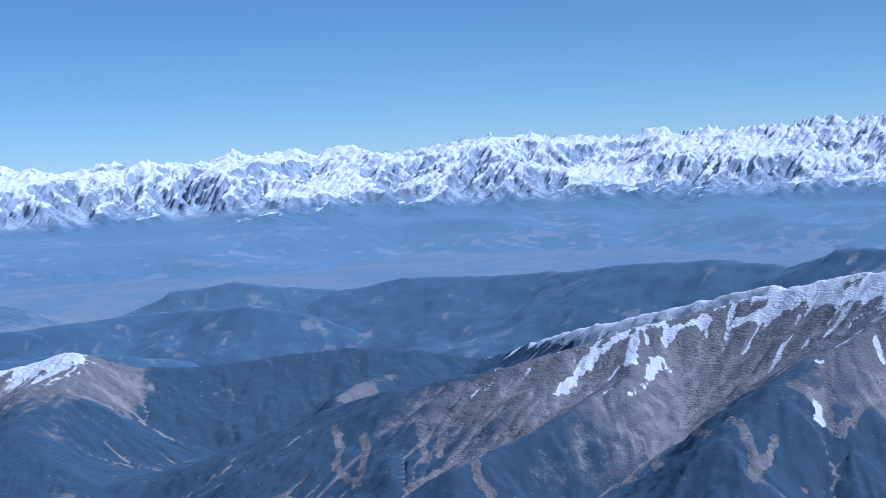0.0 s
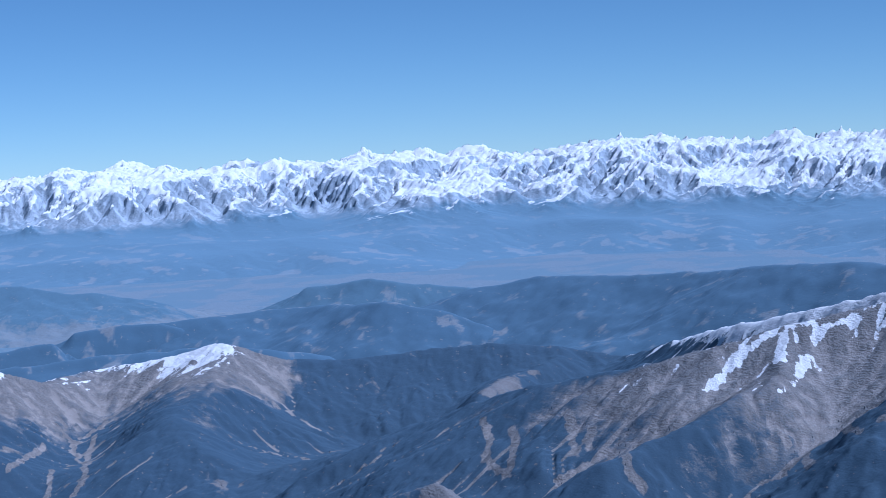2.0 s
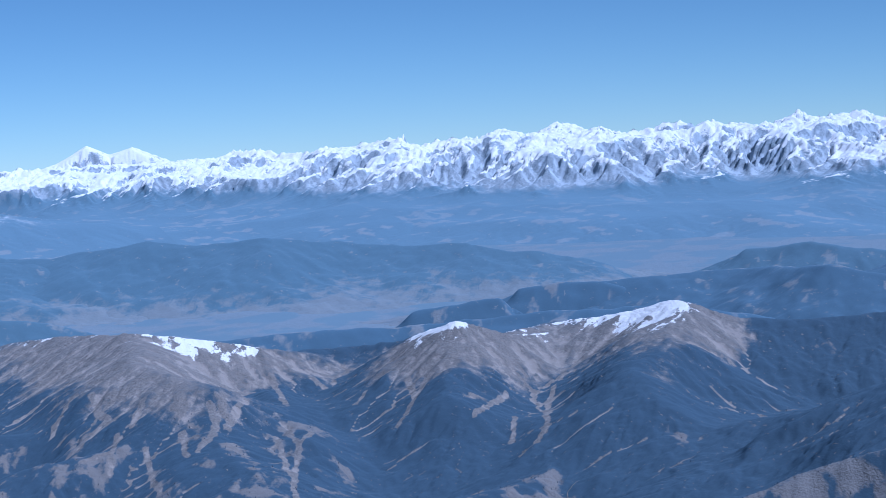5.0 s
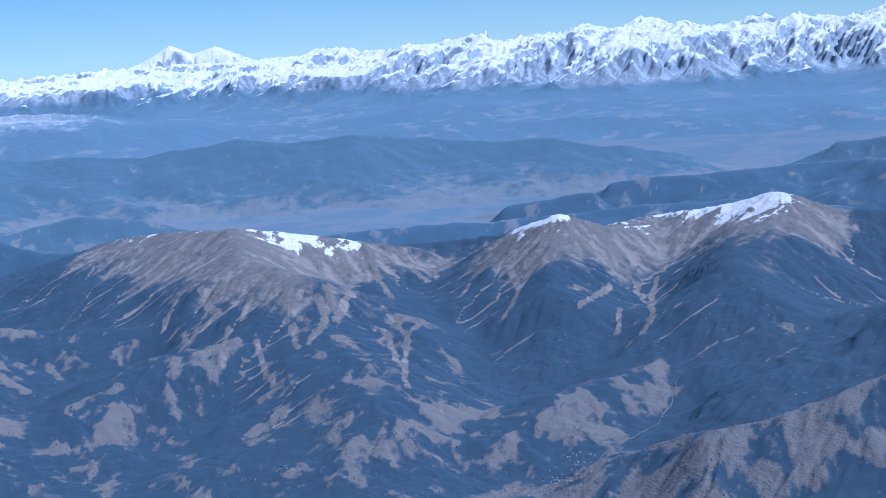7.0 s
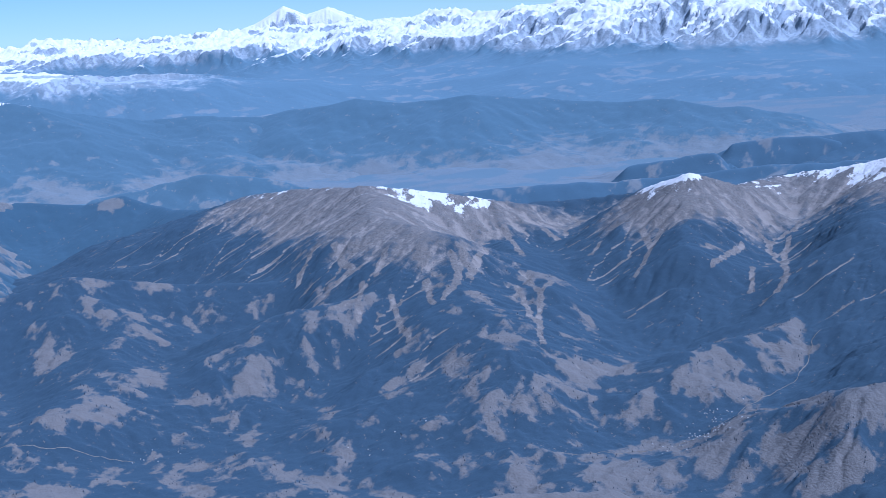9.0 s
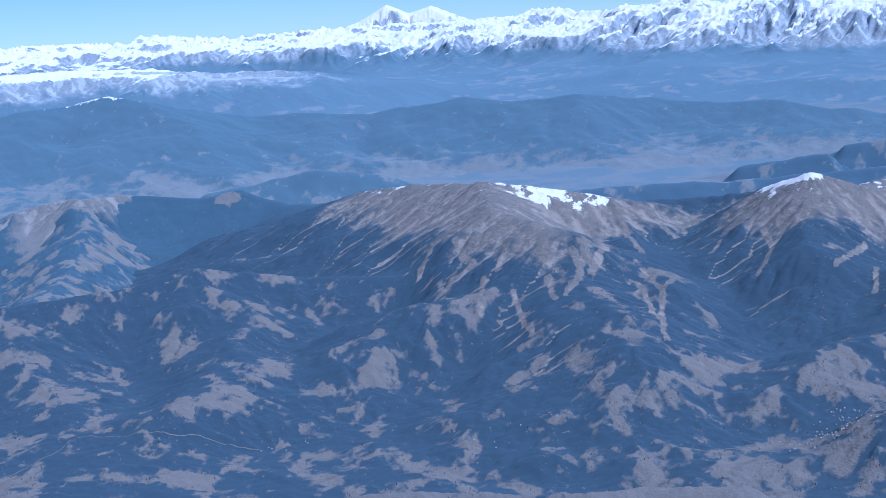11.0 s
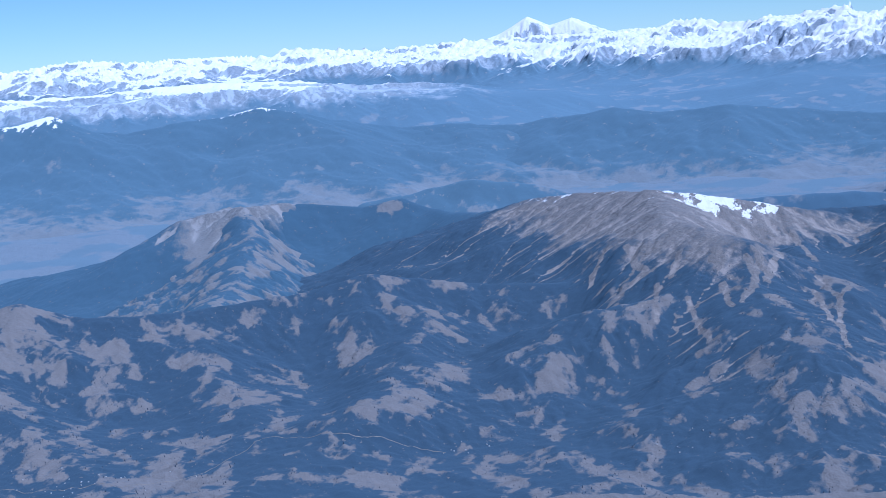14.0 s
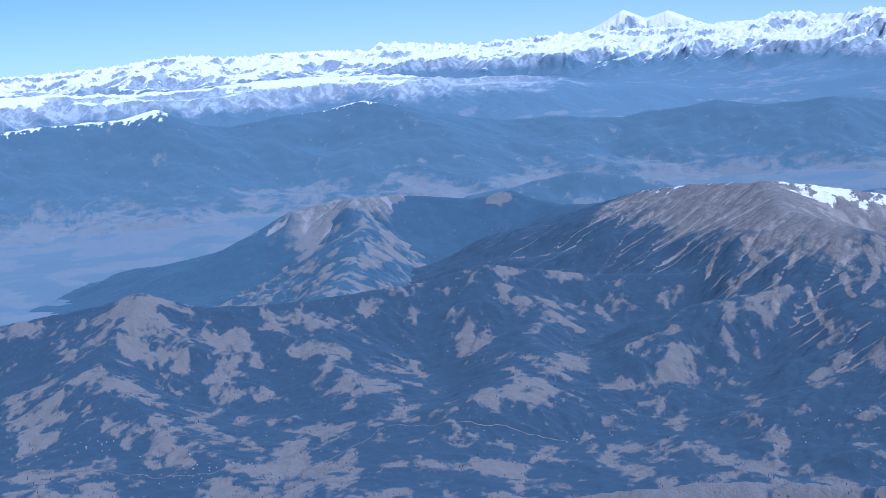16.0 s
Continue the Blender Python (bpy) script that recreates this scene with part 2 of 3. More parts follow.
def ridge_height(x, y, line, foot, left, right, seed, grid, gully=(2.0, 22.0), rough=(1.0, 14.0), k=1.1, blunt=3.0, octaves=3, calm=-99, wander=0.16, rugged=0.3, lumps=0.0):
    """Heights of a ridge that falls from its crest line to its foot within left and right metres of run, cut by branching gullies."""
    wx, wy = fbm(x, y, 70, 3, seed + 50) * 9, fbm(x, y, 70, 3, seed + 60) * 9
    stretch = 1 + wander * fbm(x, y, 70, 2, seed) + wander * 0.35 * grad_noise(x / 24, y / 24, seed + 1)
    h, t, d, along = fall_from(x + wx * 0.35, y + wy * 0.35, line, foot, left, right, stretch, k, blunt)
    soft = smooth(2, 14, d)                            # no knife-cut creases below the bends of the crest
    h = h + (blurred(h, max(2, int(8 / grid[2]))) - h) * soft
    if lumps:
        h = h + lumps * fbm(x, y, 34, 3, seed + 9)
    away = smooth(0.0, 0.25, t)
    h = h + (rough[0] * 3.5 * fbm(x, y, rough[1] * 4, 2, seed + 8)) * away
    h, g, main = erode(x, y, h, grid, gully[0], gully[1], octaves, seed + 30, (0.35 + 0.65 * smooth(0.0, 0.12, t)) * (rugged + (1 - rugged) * smooth(calm - 12, calm - 2, h)))
    h = h + rough[0] * 0.35 * fbm(x, y, rough[1] * 0.5, 3, seed + 3, 0.55) * (0.4 + 0.6 * away)
    return h, g, main, t, d, along + 1.5 * grad_noise(x / 9, y / 9, seed + 4)


def blurred(v, n):
    for _ in range(2):
        for axis in (0, 1):
            c = np.cumsum(np.concatenate([np.repeat(np.take(v, [0], axis), n + 1, axis), v, np.repeat(np.take(v, [-1], axis), n, axis)], axis), axis)
            v = (np.take(c, range(2 * n + 1, c.shape[axis]), axis) - np.take(c, range(0, c.shape[axis] - 2 * n - 1), axis)) / (2 * n + 1)
    return v


# brown glades on the near slopes: x, y and size
EAST_GLADES = [(483, 458, 6.5), (466, 452, 5.4), (502, 463, 5.1), (365, 471, 5.0), (378, 451, 5.3), (414, 484, 3.9), (390, 482, 3.8), (198, 633, 6.8), (209, 613, 5.1),
               (233, 512, 3.1), (362, 463, 6.0), (343, 455, 4.9), (391, 480, 4.3), (386, 449, 4.6), (374, 447, 4.1), (398, 431, 4.5), (318, 475, 5.8),
               (376, 530, 2.5), (387, 503, 2.7), (301, 490, 4.1)]
# glades and fields round the village
VILLAGE_GLADES = [(174, 581, 4.3), (170, 566, 4.2), (165, 554, 4.2), (222, 490, 4.3), (212, 475, 5.9), (215, 512, 3.3), (209, 523, 2.9), (198, 521, 2.9), (242, 472, 7.3),
                  (244, 456, 5.9), (244, 482, 4.3), (285, 466, 8.8), (280, 450, 8.1), (268, 456, 5.5), (306, 458, 6.2), (317, 462, 4.9), (244, 435, 6.9),
                  (218, 441, 5.2), (199, 431, 6.6), (220, 414, 8.0), (246, 411, 5.8), (266, 387, 7.2), (275, 382, 4.9), (258, 394, 5.4), (263, 362, 4.8),
                  (114, 621, 5.5), (148, 647, 3.7), (191, 483, 2.9), (170, 486, 2.9), (200, 466, 1.8)]
# glades on the middle spurs
MIDDLE_GLADES = [(27, 657, 6.8), (26, 637, 5.6), (54, 636, 5.1), (66, 630, 2.5), (48, 567, 6.9), (32, 554, 5.8), (42, 527, 6.8), (21, 531, 5.1), (70, 531, 3.9),
                 (84, 526, 5.2), (98, 557, 2.7), (97, 545, 2.2), (61, 555, 2.2), (119, 559, 4.6), (137, 588, 4.4), (144, 557, 5.1), (114, 627, 6.6), (57, 512, 3.8),
                 (89, 496, 6.6), (132, 491, 4.6), (121, 523, 3.1), (129, 505, 3.4), (168, 479, 2.9), (180, 485, 1.9)]
# bare slopes of the western hill
WEST_GLADES = [(-2, 667, 12.2), (7, 651, 6.2), (27, 652, 5.7), (21, 628, 5.5), (-27, 630, 7.5), (-36, 617, 9.8), (-44, 596, 8.1), (-9, 617, 5.9), (-5, 585, 2.8),
               (1, 555, 7.6), (-51, 635, 7.6)]
# bare gullies through the forest below the long ridge
EAST_CHUTES = [[(394, 377), (386, 366), (378, 360), (372, 346)], [(392, 363), (386, 356), (377, 349), (372, 346)], [(399, 348), (394, 341), (384, 332)],
               [(395, 335), (388, 330)], [(412, 278), (389, 258)], [(406, 282), (404, 276)], [(421, 276), (397, 250)], [(402, 247), (389, 232), (382, 227)],
               [(397, 231), (385, 228)], [(414, 237), (415, 229), (410, 224), (409, 221)], [(423, 233), (416, 228)], [(427, 222), (409, 221)],
               [(387, 322), (375, 329)], [(387, 322), (367, 297), (365, 292)]]
# bare gullies below the domes
DOME_CHUTES = [[(339, 601), (330, 588), (324, 571), (307, 554)], [(341, 588), (334, 580), (324, 571)], [(319, 601), (310, 594)], [(319, 650), (319, 636)],
               [(376, 559), (358, 538), (339, 508), (324, 501)], [(352, 555), (328, 536)], [(344, 536), (330, 515)]]
# bare gullies below the rocky peak
PEAK_CHUTES = [[(222, 652), (208, 634)], [(225, 638), (223, 616), (217, 615)], [(236, 612), (227, 601)], [(252, 590), (249, 577), (241, 564), (234, 558)],
               [(258, 591), (249, 577)], [(267, 593), (258, 582), (250, 572)], [(305, 656), (291, 612)], [(275, 576), (268, 552), (250, 518), (244, 503)],
               [(279, 564), (268, 552)], [(237, 579), (230, 558)], [(224, 581), (220, 565), (214, 542)], [(222, 602), (208, 572)], [(203, 582), (213, 585)],
               [(267, 569), (250, 518)]]
# tongues of snow down the long ridge
SNOW_TONGUES = [[(439, 306), (430, 309), (413, 310)], [(438, 302), (428, 297)], [(436, 293), (423, 288), (415, 287)], [(436, 307), (426, 311), (416, 309)],
                [(419, 325), (413, 325)], [(418, 335), (411, 332)], [(409, 306), (401, 308)], [(453, 289), (443, 295)], [(461, 268), (454, 280)],
                [(463, 259), (461, 243)], [(491, 299), (494, 322)]]
tree_spots = []


def ridge(name, label, line, foot, left, right, seed, step=1.2, material=None, treeline=55, snowline=70, crest_snow=0.0,
          meadow=0.0, clearing=18.0, low=-6, chutes=1.0, reach=16.0, category="mountain", group="", fray=6.0, snow_fray=9.0, bare=(), fields=None, **shape):
    if name == "valley_hill":                      # low hills run out gently at both ends
        (ax, ay, _), (bx, by, _), (cx, cy, _), (dx, dy, _) = line[0], line[1], line[-2], line[-1]
        la, lc = 60 / math.hypot(ax - bx, ay - by), 60 / math.hypot(dx - cx, dy - cy)
        line = [(ax + (ax - bx) * la, ay + (ay - by) * la, foot + 2), *line, (dx + (dx - cx) * lc, dy + (dy - cy) * lc, foot + 2)]
    p0, p1 = np.array(line[0][:2], float), np.array(line[-1][:2], float)
    e = (p1 - p0) / np.linalg.norm(p1 - p0)
    f = np.array([-e[1], e[0]])
    us, vs = [(np.array(q[:2]) - p0) @ e for q in line], [(np.array(q[:2]) - p0) @ f for q in line]
    end = min(left, right, 160)
    u, v = np.meshgrid(np.arange(min(us) - end, max(us) + end, step), np.arange(min(vs) - right * 1.1, max(vs) + left * 1.1, step))
    x, y = p0[0] + u * e[0] + v * f[0], p0[1] + u * e[1] + v * f[1]
    h, g, main, t, d, along = ridge_height(x, y, line, foot, left, right, seed, (e, f, step), calm=treeline, **shape)
    hv, hu = np.gradient(h, step)
    hx, hy = hu * e[0] + hv * f[0], hu * e[1] + hv * f[1]
    steep = np.hypot(hx, hy)
    north = (hx - hy) / (steep + 0.2) / 1.414      # slopes that face away from the sun keep their snow
    big = fbm(x, y, 45, 3, seed + 20)
    mid = fbm(x, y, 9, 3, seed + 21)
    snow = (h - snowline) / snow_fray + 0.5 * north + 0.4 * mid + 0.3 * big
    snow = snow + 0.7 * fbm(x, y, 5, 3, seed + 23, 0.7) - 1.0 * g
    if crest_snow:
        snow = snow + crest_snow * np.exp(-d / 4)
    wood = (treeline - h) / fray + 0.6 * big + 0.5 * mid + 0.35 * north
    wood = np.minimum(wood, 1.3)
    chute = smooth(-0.34, -0.5, main) * smooth(treeline - reach, treeline - reach * 0.4, h + 3 * big)
    wood = wood - chutes * 3.0 * chute
    if meadow:
        clear = fbm(x + 3 * mid, (y + 3 * mid) * 0.45, clearing, 4, seed + 30, 0.6) + 0.25 * (1 - north) + 0.3 * big + 0.55 * g
        wood = np.minimum(wood, (meadow - clear) * 2.4)
    # woods give way to fields towards the foot, a painted fade into valley haze
    if fields is not None:
        wood = np.minimum(wood, (h - fields) / 7 + 1.0 * big + 0.8 * mid)
    for bx, by, size in bare:
        wood = wood - 2.7 * smooth(1.5, 0.5, np.hypot(x - bx + 7 * mid, (y - by) * 0.8 + 9 * big) / size)
    snow = np.maximum(snow, -2.8)
    high = np.maximum((h - treeline + 6) / 10, 1.3 * chute - 0.6)
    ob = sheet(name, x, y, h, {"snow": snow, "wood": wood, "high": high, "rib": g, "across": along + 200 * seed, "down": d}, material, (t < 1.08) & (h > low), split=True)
    return tagged(ob, label, category, group)


# the one sheet of ground, from under the near hills to the horizon
def ground_height(x, y):
    r = np.hypot(x, y)
    near = smooth(900, 560, r)
    h = 5 + 4 * fbm(x, y, 120, 4, 3) * smooth(1700, 900, r) + near * 4
    return h - r ** 2 / 320000                     # the curve of the earth


a, r = np.meshgrid(np.radians(np.concatenate([np.linspace(-30, 84, 480), np.linspace(87, 330, 82)])), np.concatenate([np.linspace(0.01, 240, 40), 250 * (4900 / 250) ** np.linspace(0, 1, 420)]))
gx, gy = np.sin(a) * r, np.cos(a) * r
gh = ground_height(gx, gy)
gm = fbm(gx, gy, 90, 4, 72, 0.6)
clear = fbm(gx, gy, 34, 4, 71, 0.6)
# low-contrast colours and fewer far woods paint haze into the valley floor
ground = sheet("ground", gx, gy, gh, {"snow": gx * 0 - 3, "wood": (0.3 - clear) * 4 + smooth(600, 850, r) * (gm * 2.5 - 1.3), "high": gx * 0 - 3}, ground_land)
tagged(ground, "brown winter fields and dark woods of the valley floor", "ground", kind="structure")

def drained(h, step, rounds, power, creep=0.06, trench=0.2, brook=60.0):
    """Let running water cut a grid of heights for some rounds: each cell wears down towards the neighbour it drains to, the faster the
    more ground drains through it. Returns the heights and the drained area in cells (log 10)."""
    rows, cols = h.shape
    idx = np.arange(rows * cols).reshape(rows, cols)
    area = None
    for _ in range(rounds):
        fall, rec, dist = np.zeros((rows, cols)), idx.copy(), np.full((rows, cols), step)
        mid = (slice(1, -1), slice(1, -1))
        for i in (-1, 0, 1):
            for j in (-1, 0, 1):
                if i or j:
                    run = step * math.hypot(i, j)
                    near = (slice(1 + i, rows - 1 + i), slice(1 + j, cols - 1 + j))
                    s = (h[mid] - h[near]) / run
                    best = s > fall[mid]
                    fall[mid] = np.where(best, s, fall[mid])
                    rec[mid] = np.where(best, idx[near], rec[mid])
                    dist[mid] = np.where(best, run, dist[mid])
        order, to = np.argsort(h, axis=None).tolist(), rec.ravel().tolist()
        gathered = [1.0] * (rows * cols)
        for i in reversed(order):
            if to[i] != i:
                gathered[to[i]] += gathered[i]
        area = np.array(gathered).reshape(rows, cols)
        wear, level = (power * np.sqrt(np.minimum(area, brook)) / dist).ravel().tolist(), h.ravel().tolist()
        for i in order:
            r = to[i]
            if r != i:
                w = wear[i]
                level[i] = (level[i] + w * level[r]) / (1 + w)
        h = np.array(level).reshape(rows, cols)
        h = h + creep * (blurred(h, 1) - h)
    return h + (1 - trench) * np.maximum(blurred(h, 3) - h, 0), np.log10(area)


def finer(v):
    """Twice as many points each way."""
    for axis in (0, 1):
        v = np.moveaxis(v, axis, 0)
        w = np.empty((2 * len(v) - 1, v.shape[1]))
        w[::2], w[1::2] = v, (v[:-1] + v[1:]) / 2
        v = np.moveaxis(w, 0, axis)
    return v


# ---- the near mountains: crest lines whose slopes run together into one land ----
NEAR = []


def near(name, label, line, foot, left, right, seed, category="mountain", **cover):
    NEAR.append((name, label, category, line, foot, left, right, seed, cover))


# the near mountains
near("snowy_ridge", "long snow-streaked brown ridge above dark forest",
      [(425, 440, 52), (411, 415, 62), (409, 392, 70), (410, 367, 77), (417, 349, 81), (423, 333, 85), (431, 318, 90), (442, 303, 94), (456, 290, 98), (466, 276, 102), (470, 254, 107), (471, 226, 110), (470, 170, 112)],
      10, 60, 175, 11, k=0.7, treeline=69, snowline=105, snow_fray=7, crest_snow=1.5, chute_snow=1.0, reach=26, rise=11, fray=4.5,
      white=[(468, 272, 10), (446, 303, 8), (430, 318, 7), (434, 294, 8), (424, 306, 7)])
near("snow_crest", "snow-covered back crest with dark trees below",
      [(545, 458, 60), (530, 425, 69), (518, 396, 77), (505, 365, 84), (498, 335, 91), (494, 310, 97), (490, 290, 101)],
      15, 150, 120, 12, treeline=70, snowline=84, crest_snow=2.2, chute_snow=0.8)
near("forest_ridge", "dark conifer ridge with a brown clearing",
      [(545, 458, 60), (530, 478, 65), (515, 495, 67), (495, 512, 66), (475, 526, 64), (450, 548, 64)],
      12, 170, 110, 21, treeline=75, snowline=95, meadow=0.95)
near("snowy_peak", "rounded brown peak with snow along its crest",
      [(466, 533, 63), (450, 548, 66), (434, 560, 72), (420, 585, 66), (406, 607, 63), (385, 605, 62)],
      12, 170, 120, 31, treeline=56, snowline=73, crest_snow=0.85, snow_fray=6, fray=4, white=[(424, 578, 8), (409, 603, 6), (430, 566, 5)], dust=[(425, 572, 24), (404, 600, 18), (462, 536, 12)])
near("snowy_peak", "brown dome with a snow cap and pale gullies",
      [(398, 597, 60), (375, 592, 63), (358, 599, 69), (360, 625, 63), (364, 653, 56), (352, 670, 53), (330, 680, 53)],
      12, 150, 120, 41, k=1.6, treeline=52, snowline=68, crest_snow=0.85, snow_fray=6, fray=4, reach=22, white=[(359, 611, 12), (363, 632, 7)], dust=[(358, 608, 20), (362, 645, 20), (390, 596, 12)])
near("rocky_peak", "broad rocky mountain with a white snowfield on top",
      [(330, 672, 52), (310, 676, 57), (285, 688, 62), (262, 701, 65), (250, 749, 61), (237, 783, 56), (230, 820, 47)],
      10, 140, 120, 51, k=0.6, treeline=48, snowline=72, crest_snow=0.8, fray=4, reach=20, white=[(276, 694, 15), (284, 679, 13), (300, 668, 11), (296, 683, 14), (312, 676, 10)], dust=[(240, 775, 22), (330, 668, 14)])
near("wooded_ridge", "long low ridge of forest and brown clearings",
      [(-160, 700, 24), (-90, 715, 33), (-60, 712, 37), (-14, 705, 43), (-1, 691, 48), (15, 685, 42), (34, 680, 41), (60, 680, 40), (108, 680, 42), (132, 677, 47), (174, 666, 40), (210, 645, 40), (235, 615, 42)],
      8, 110, 115, 71, k=0.6, treeline=70, snowline=90, meadow=0.5)

# spurs that come down from the mountains to the side valley
spur = dict(treeline=75, snowline=130, meadow=0.5, category="hill", blunt=6, k=0.8)
near("spur", "bare brown spur falling to the side valley", [(-1, 688, 46), (-14, 662, 37), (-24, 640, 33), (-16, 610, 28), (0, 570, 21), (18, 526, 16)], 8, 80, 80, 72, **{**spur})
near("spur", "wooded spur with scattered brown glades", [(60, 678, 39), (60, 640, 32), (62, 600, 24), (64, 556, 20), (42, 528, 15)], 8, 80, 80, 73, **spur)
near("spur", "forest spur patched with small fields", [(132, 675, 45), (140, 640, 36), (125, 595, 29), (100, 550, 26), (76, 530, 19), (50, 500, 12)], 8, 80, 80, 74, **{**spur})
near("spur", "long wooded spur below the rocky peak", [(254, 600, 56), (232, 592, 48), (210, 585, 42), (190, 590, 40), (174, 580, 33), (158, 550, 21), (132, 510, 14)], 8, 80, 80, 75, **{**spur, "treeline": 52, "reach": 20.0, "fray": 4.0, "blunt": 9})
near("spur", "forest spur with a tall brown glade", [(262, 700, 64), (247, 655, 62), (254, 600, 57), (243, 570, 46), (236, 530, 41), (230, 507, 37), (222, 480, 24), (208, 450, 14)], 8, 100, 90, 76, **{**spur, "treeline": 49, "reach": 20.0, "fray": 4.0, "snowline": 74, "blunt": 13})
near("spur", "dark forest spur under the snow dome", [(300, 640, 46), (290, 600, 44), (270, 554, 42), (255, 510, 30), (241, 447, 17)], 8, 80, 80, 77, **{**spur, "meadow": 0.7})
near("spur", "brown grassy spur over the village", [(350, 590, 50), (333, 513, 37), (320, 482, 36), (300, 475, 34), (278, 472, 32), (258, 450, 20)], 8, 80, 80, 78, **{**spur, "meadow": 0.42})
near("near_hill", "smooth brown hill with dark wooded hollows", [(345, 345, 62), (310, 368, 48), (283, 388, 38), (268, 405, 29), (240, 415, 20)], 8, 60, 70, 79, **{**spur, "meadow": -0.1})
near("near_hill", "bare brown hilltop edged with trees", [(60, 425, 22), (88, 418, 27), (102, 414, 29), (115, 409, 30), (134, 401, 30), (154, 391, 31), (190, 370, 30)], 4, 30, 60, 80, **{**spur, "meadow": -0.3})
near("spur", "dark wooded spur under the snowy ridge", [(409, 400, 66), (390, 410, 60), (365, 425, 50), (345, 420, 42), (310, 400, 30)], 10, 55, 70, 86, **{**spur, "meadow": 0.7})
near("spur", "snow-streaked rocky spur of the long ridge", [(442, 303, 94), (420, 290, 84), (397, 298, 76), (365, 302, 69), (335, 318, 50)], 10, 120, 125, 87, treeline=68, snowline=100, chute_snow=1.0, reach=26, rise=11, fray=4.5, category="hill", blunt=7)
near("spur", "brown rocky spur with pale gullies", [(471, 226, 110), (430, 238, 93), (392, 240, 78), (370, 232, 67), (330, 240, 48)], 10, 140, 140, 88, treeline=73, snowline=104, chute_snow=1.0, reach=26, rise=11, fray=4.5, category="hill", blunt=7)
near("spur", "forest spur below the rounded peak", [(434, 560, 72), (410, 535, 63), (383, 512, 58), (370, 495, 53), (358, 468, 44), (335, 445, 28)], 10, 110, 110, 89, treeline=58, snowline=72, reach=22, fray=4, category="hill", blunt=18)
near("spur", "rocky rib below the snow dome", [(358, 598, 68), (341, 572, 56), (332, 557, 51), (318, 535, 40)], 10, 90, 90, 90, treeline=52, snowline=72, reach=22, fray=4, category="hill", blunt=14)
near("forest_saddle", "brown clearing on a saddle between dark woods", [(532, 474, 63), (498, 470, 60), (464, 447, 59), (440, 440, 54), (425, 438, 52)], 10, 90, 90, 91, treeline=78, snowline=95, meadow=0.9, blunt=8, category="hill")


def near_base(x, y):
    """Heights of the uncut land, the share that each mountain has in it, and the distance from the crest and the way along it."""
    sr = np.hypot(x, y)
    floor = 3 + smooth(900, 560, sr) * 9 + 5 * ridged(x, y, 70, 2, 8) + 2 * fbm(x, y, 40, 2, 9)
    tops = [floor]
    crest, along = np.full(x.shape, 60.0), np.zeros(x.shape)
    highest = floor.copy()
    wx, wy = fbm(x, y, 60, 3, 50) * 5, fbm(x, y, 60, 3, 60) * 5
    for name, label, category, line, foot, left, right, seed, cover in NEAR:
        p = np.array(line)
        wide = max(left, right) * 1.3
        rows = (y[:, 0] > p[:, 1].min() - wide) & (y[:, 0] < p[:, 1].max() + wide)
        cols = (x[0] > p[:, 0].min() - wide) & (x[0] < p[:, 0].max() + wide)
        box = np.ix_(rows, cols)
        bx, by = x[box], y[box]
        bend = 1.3 if category == "hill" else 0.4
        stretch = 1 + 0.16 * fbm(bx, by, 70, 2, seed) + 0.1 * grad_noise(bx / 22, by / 22, seed + 1)
        h, t, d, run = fall_from(bx + bend * wx[box], by + bend * wy[box], line, foot, left, right, stretch, cover.get("k", 0.9), cover.get("blunt", 3.0))
        away = smooth(0.02, 0.25, t)
        h = h + away * (2.2 * fbm(bx, by, 44, 2, seed + 8) + 1.1 * fbm(bx, by, 15, 3, seed + 9)) + 0.5 * grad_noise(bx / 6, by / 6, seed + 10)
        full = np.full(x.shape, -99.0)
        full[box] = np.where(t < 1.15, h, -99)
        tops.append(full)
        over = full[box] > highest[box]
        highest[box] = np.maximum(highest[box], full[box])
        crest[box] = np.where(over, d, crest[box])
        along[box] = np.where(over, run + 200 * seed, along[box])
    tops = np.stack(tops)
    share = np.exp(np.clip((tops - highest) / 1.2, -30, 0))
    total = share.sum(0)
    return highest + 0.8 * np.log(total), share / total, crest, along


def stroke(x, y, line, width, soft):
    """1 along a line on the ground, falling to 0 outside its width."""
    mask = np.zeros(x.shape)
    for (ax, ay), (bx, by) in zip(line, line[1:]):
        k = np.clip(((x - ax) * (bx - ax) + (y - ay) * (by - ay)) / ((bx - ax) ** 2 + (by - ay) ** 2 + 1e-6), 0, 1)
        mask = np.maximum(mask, smooth(soft, width * 0.5, np.hypot(x - ax - k * (bx - ax), y - ay - k * (by - ay))))
    return mask


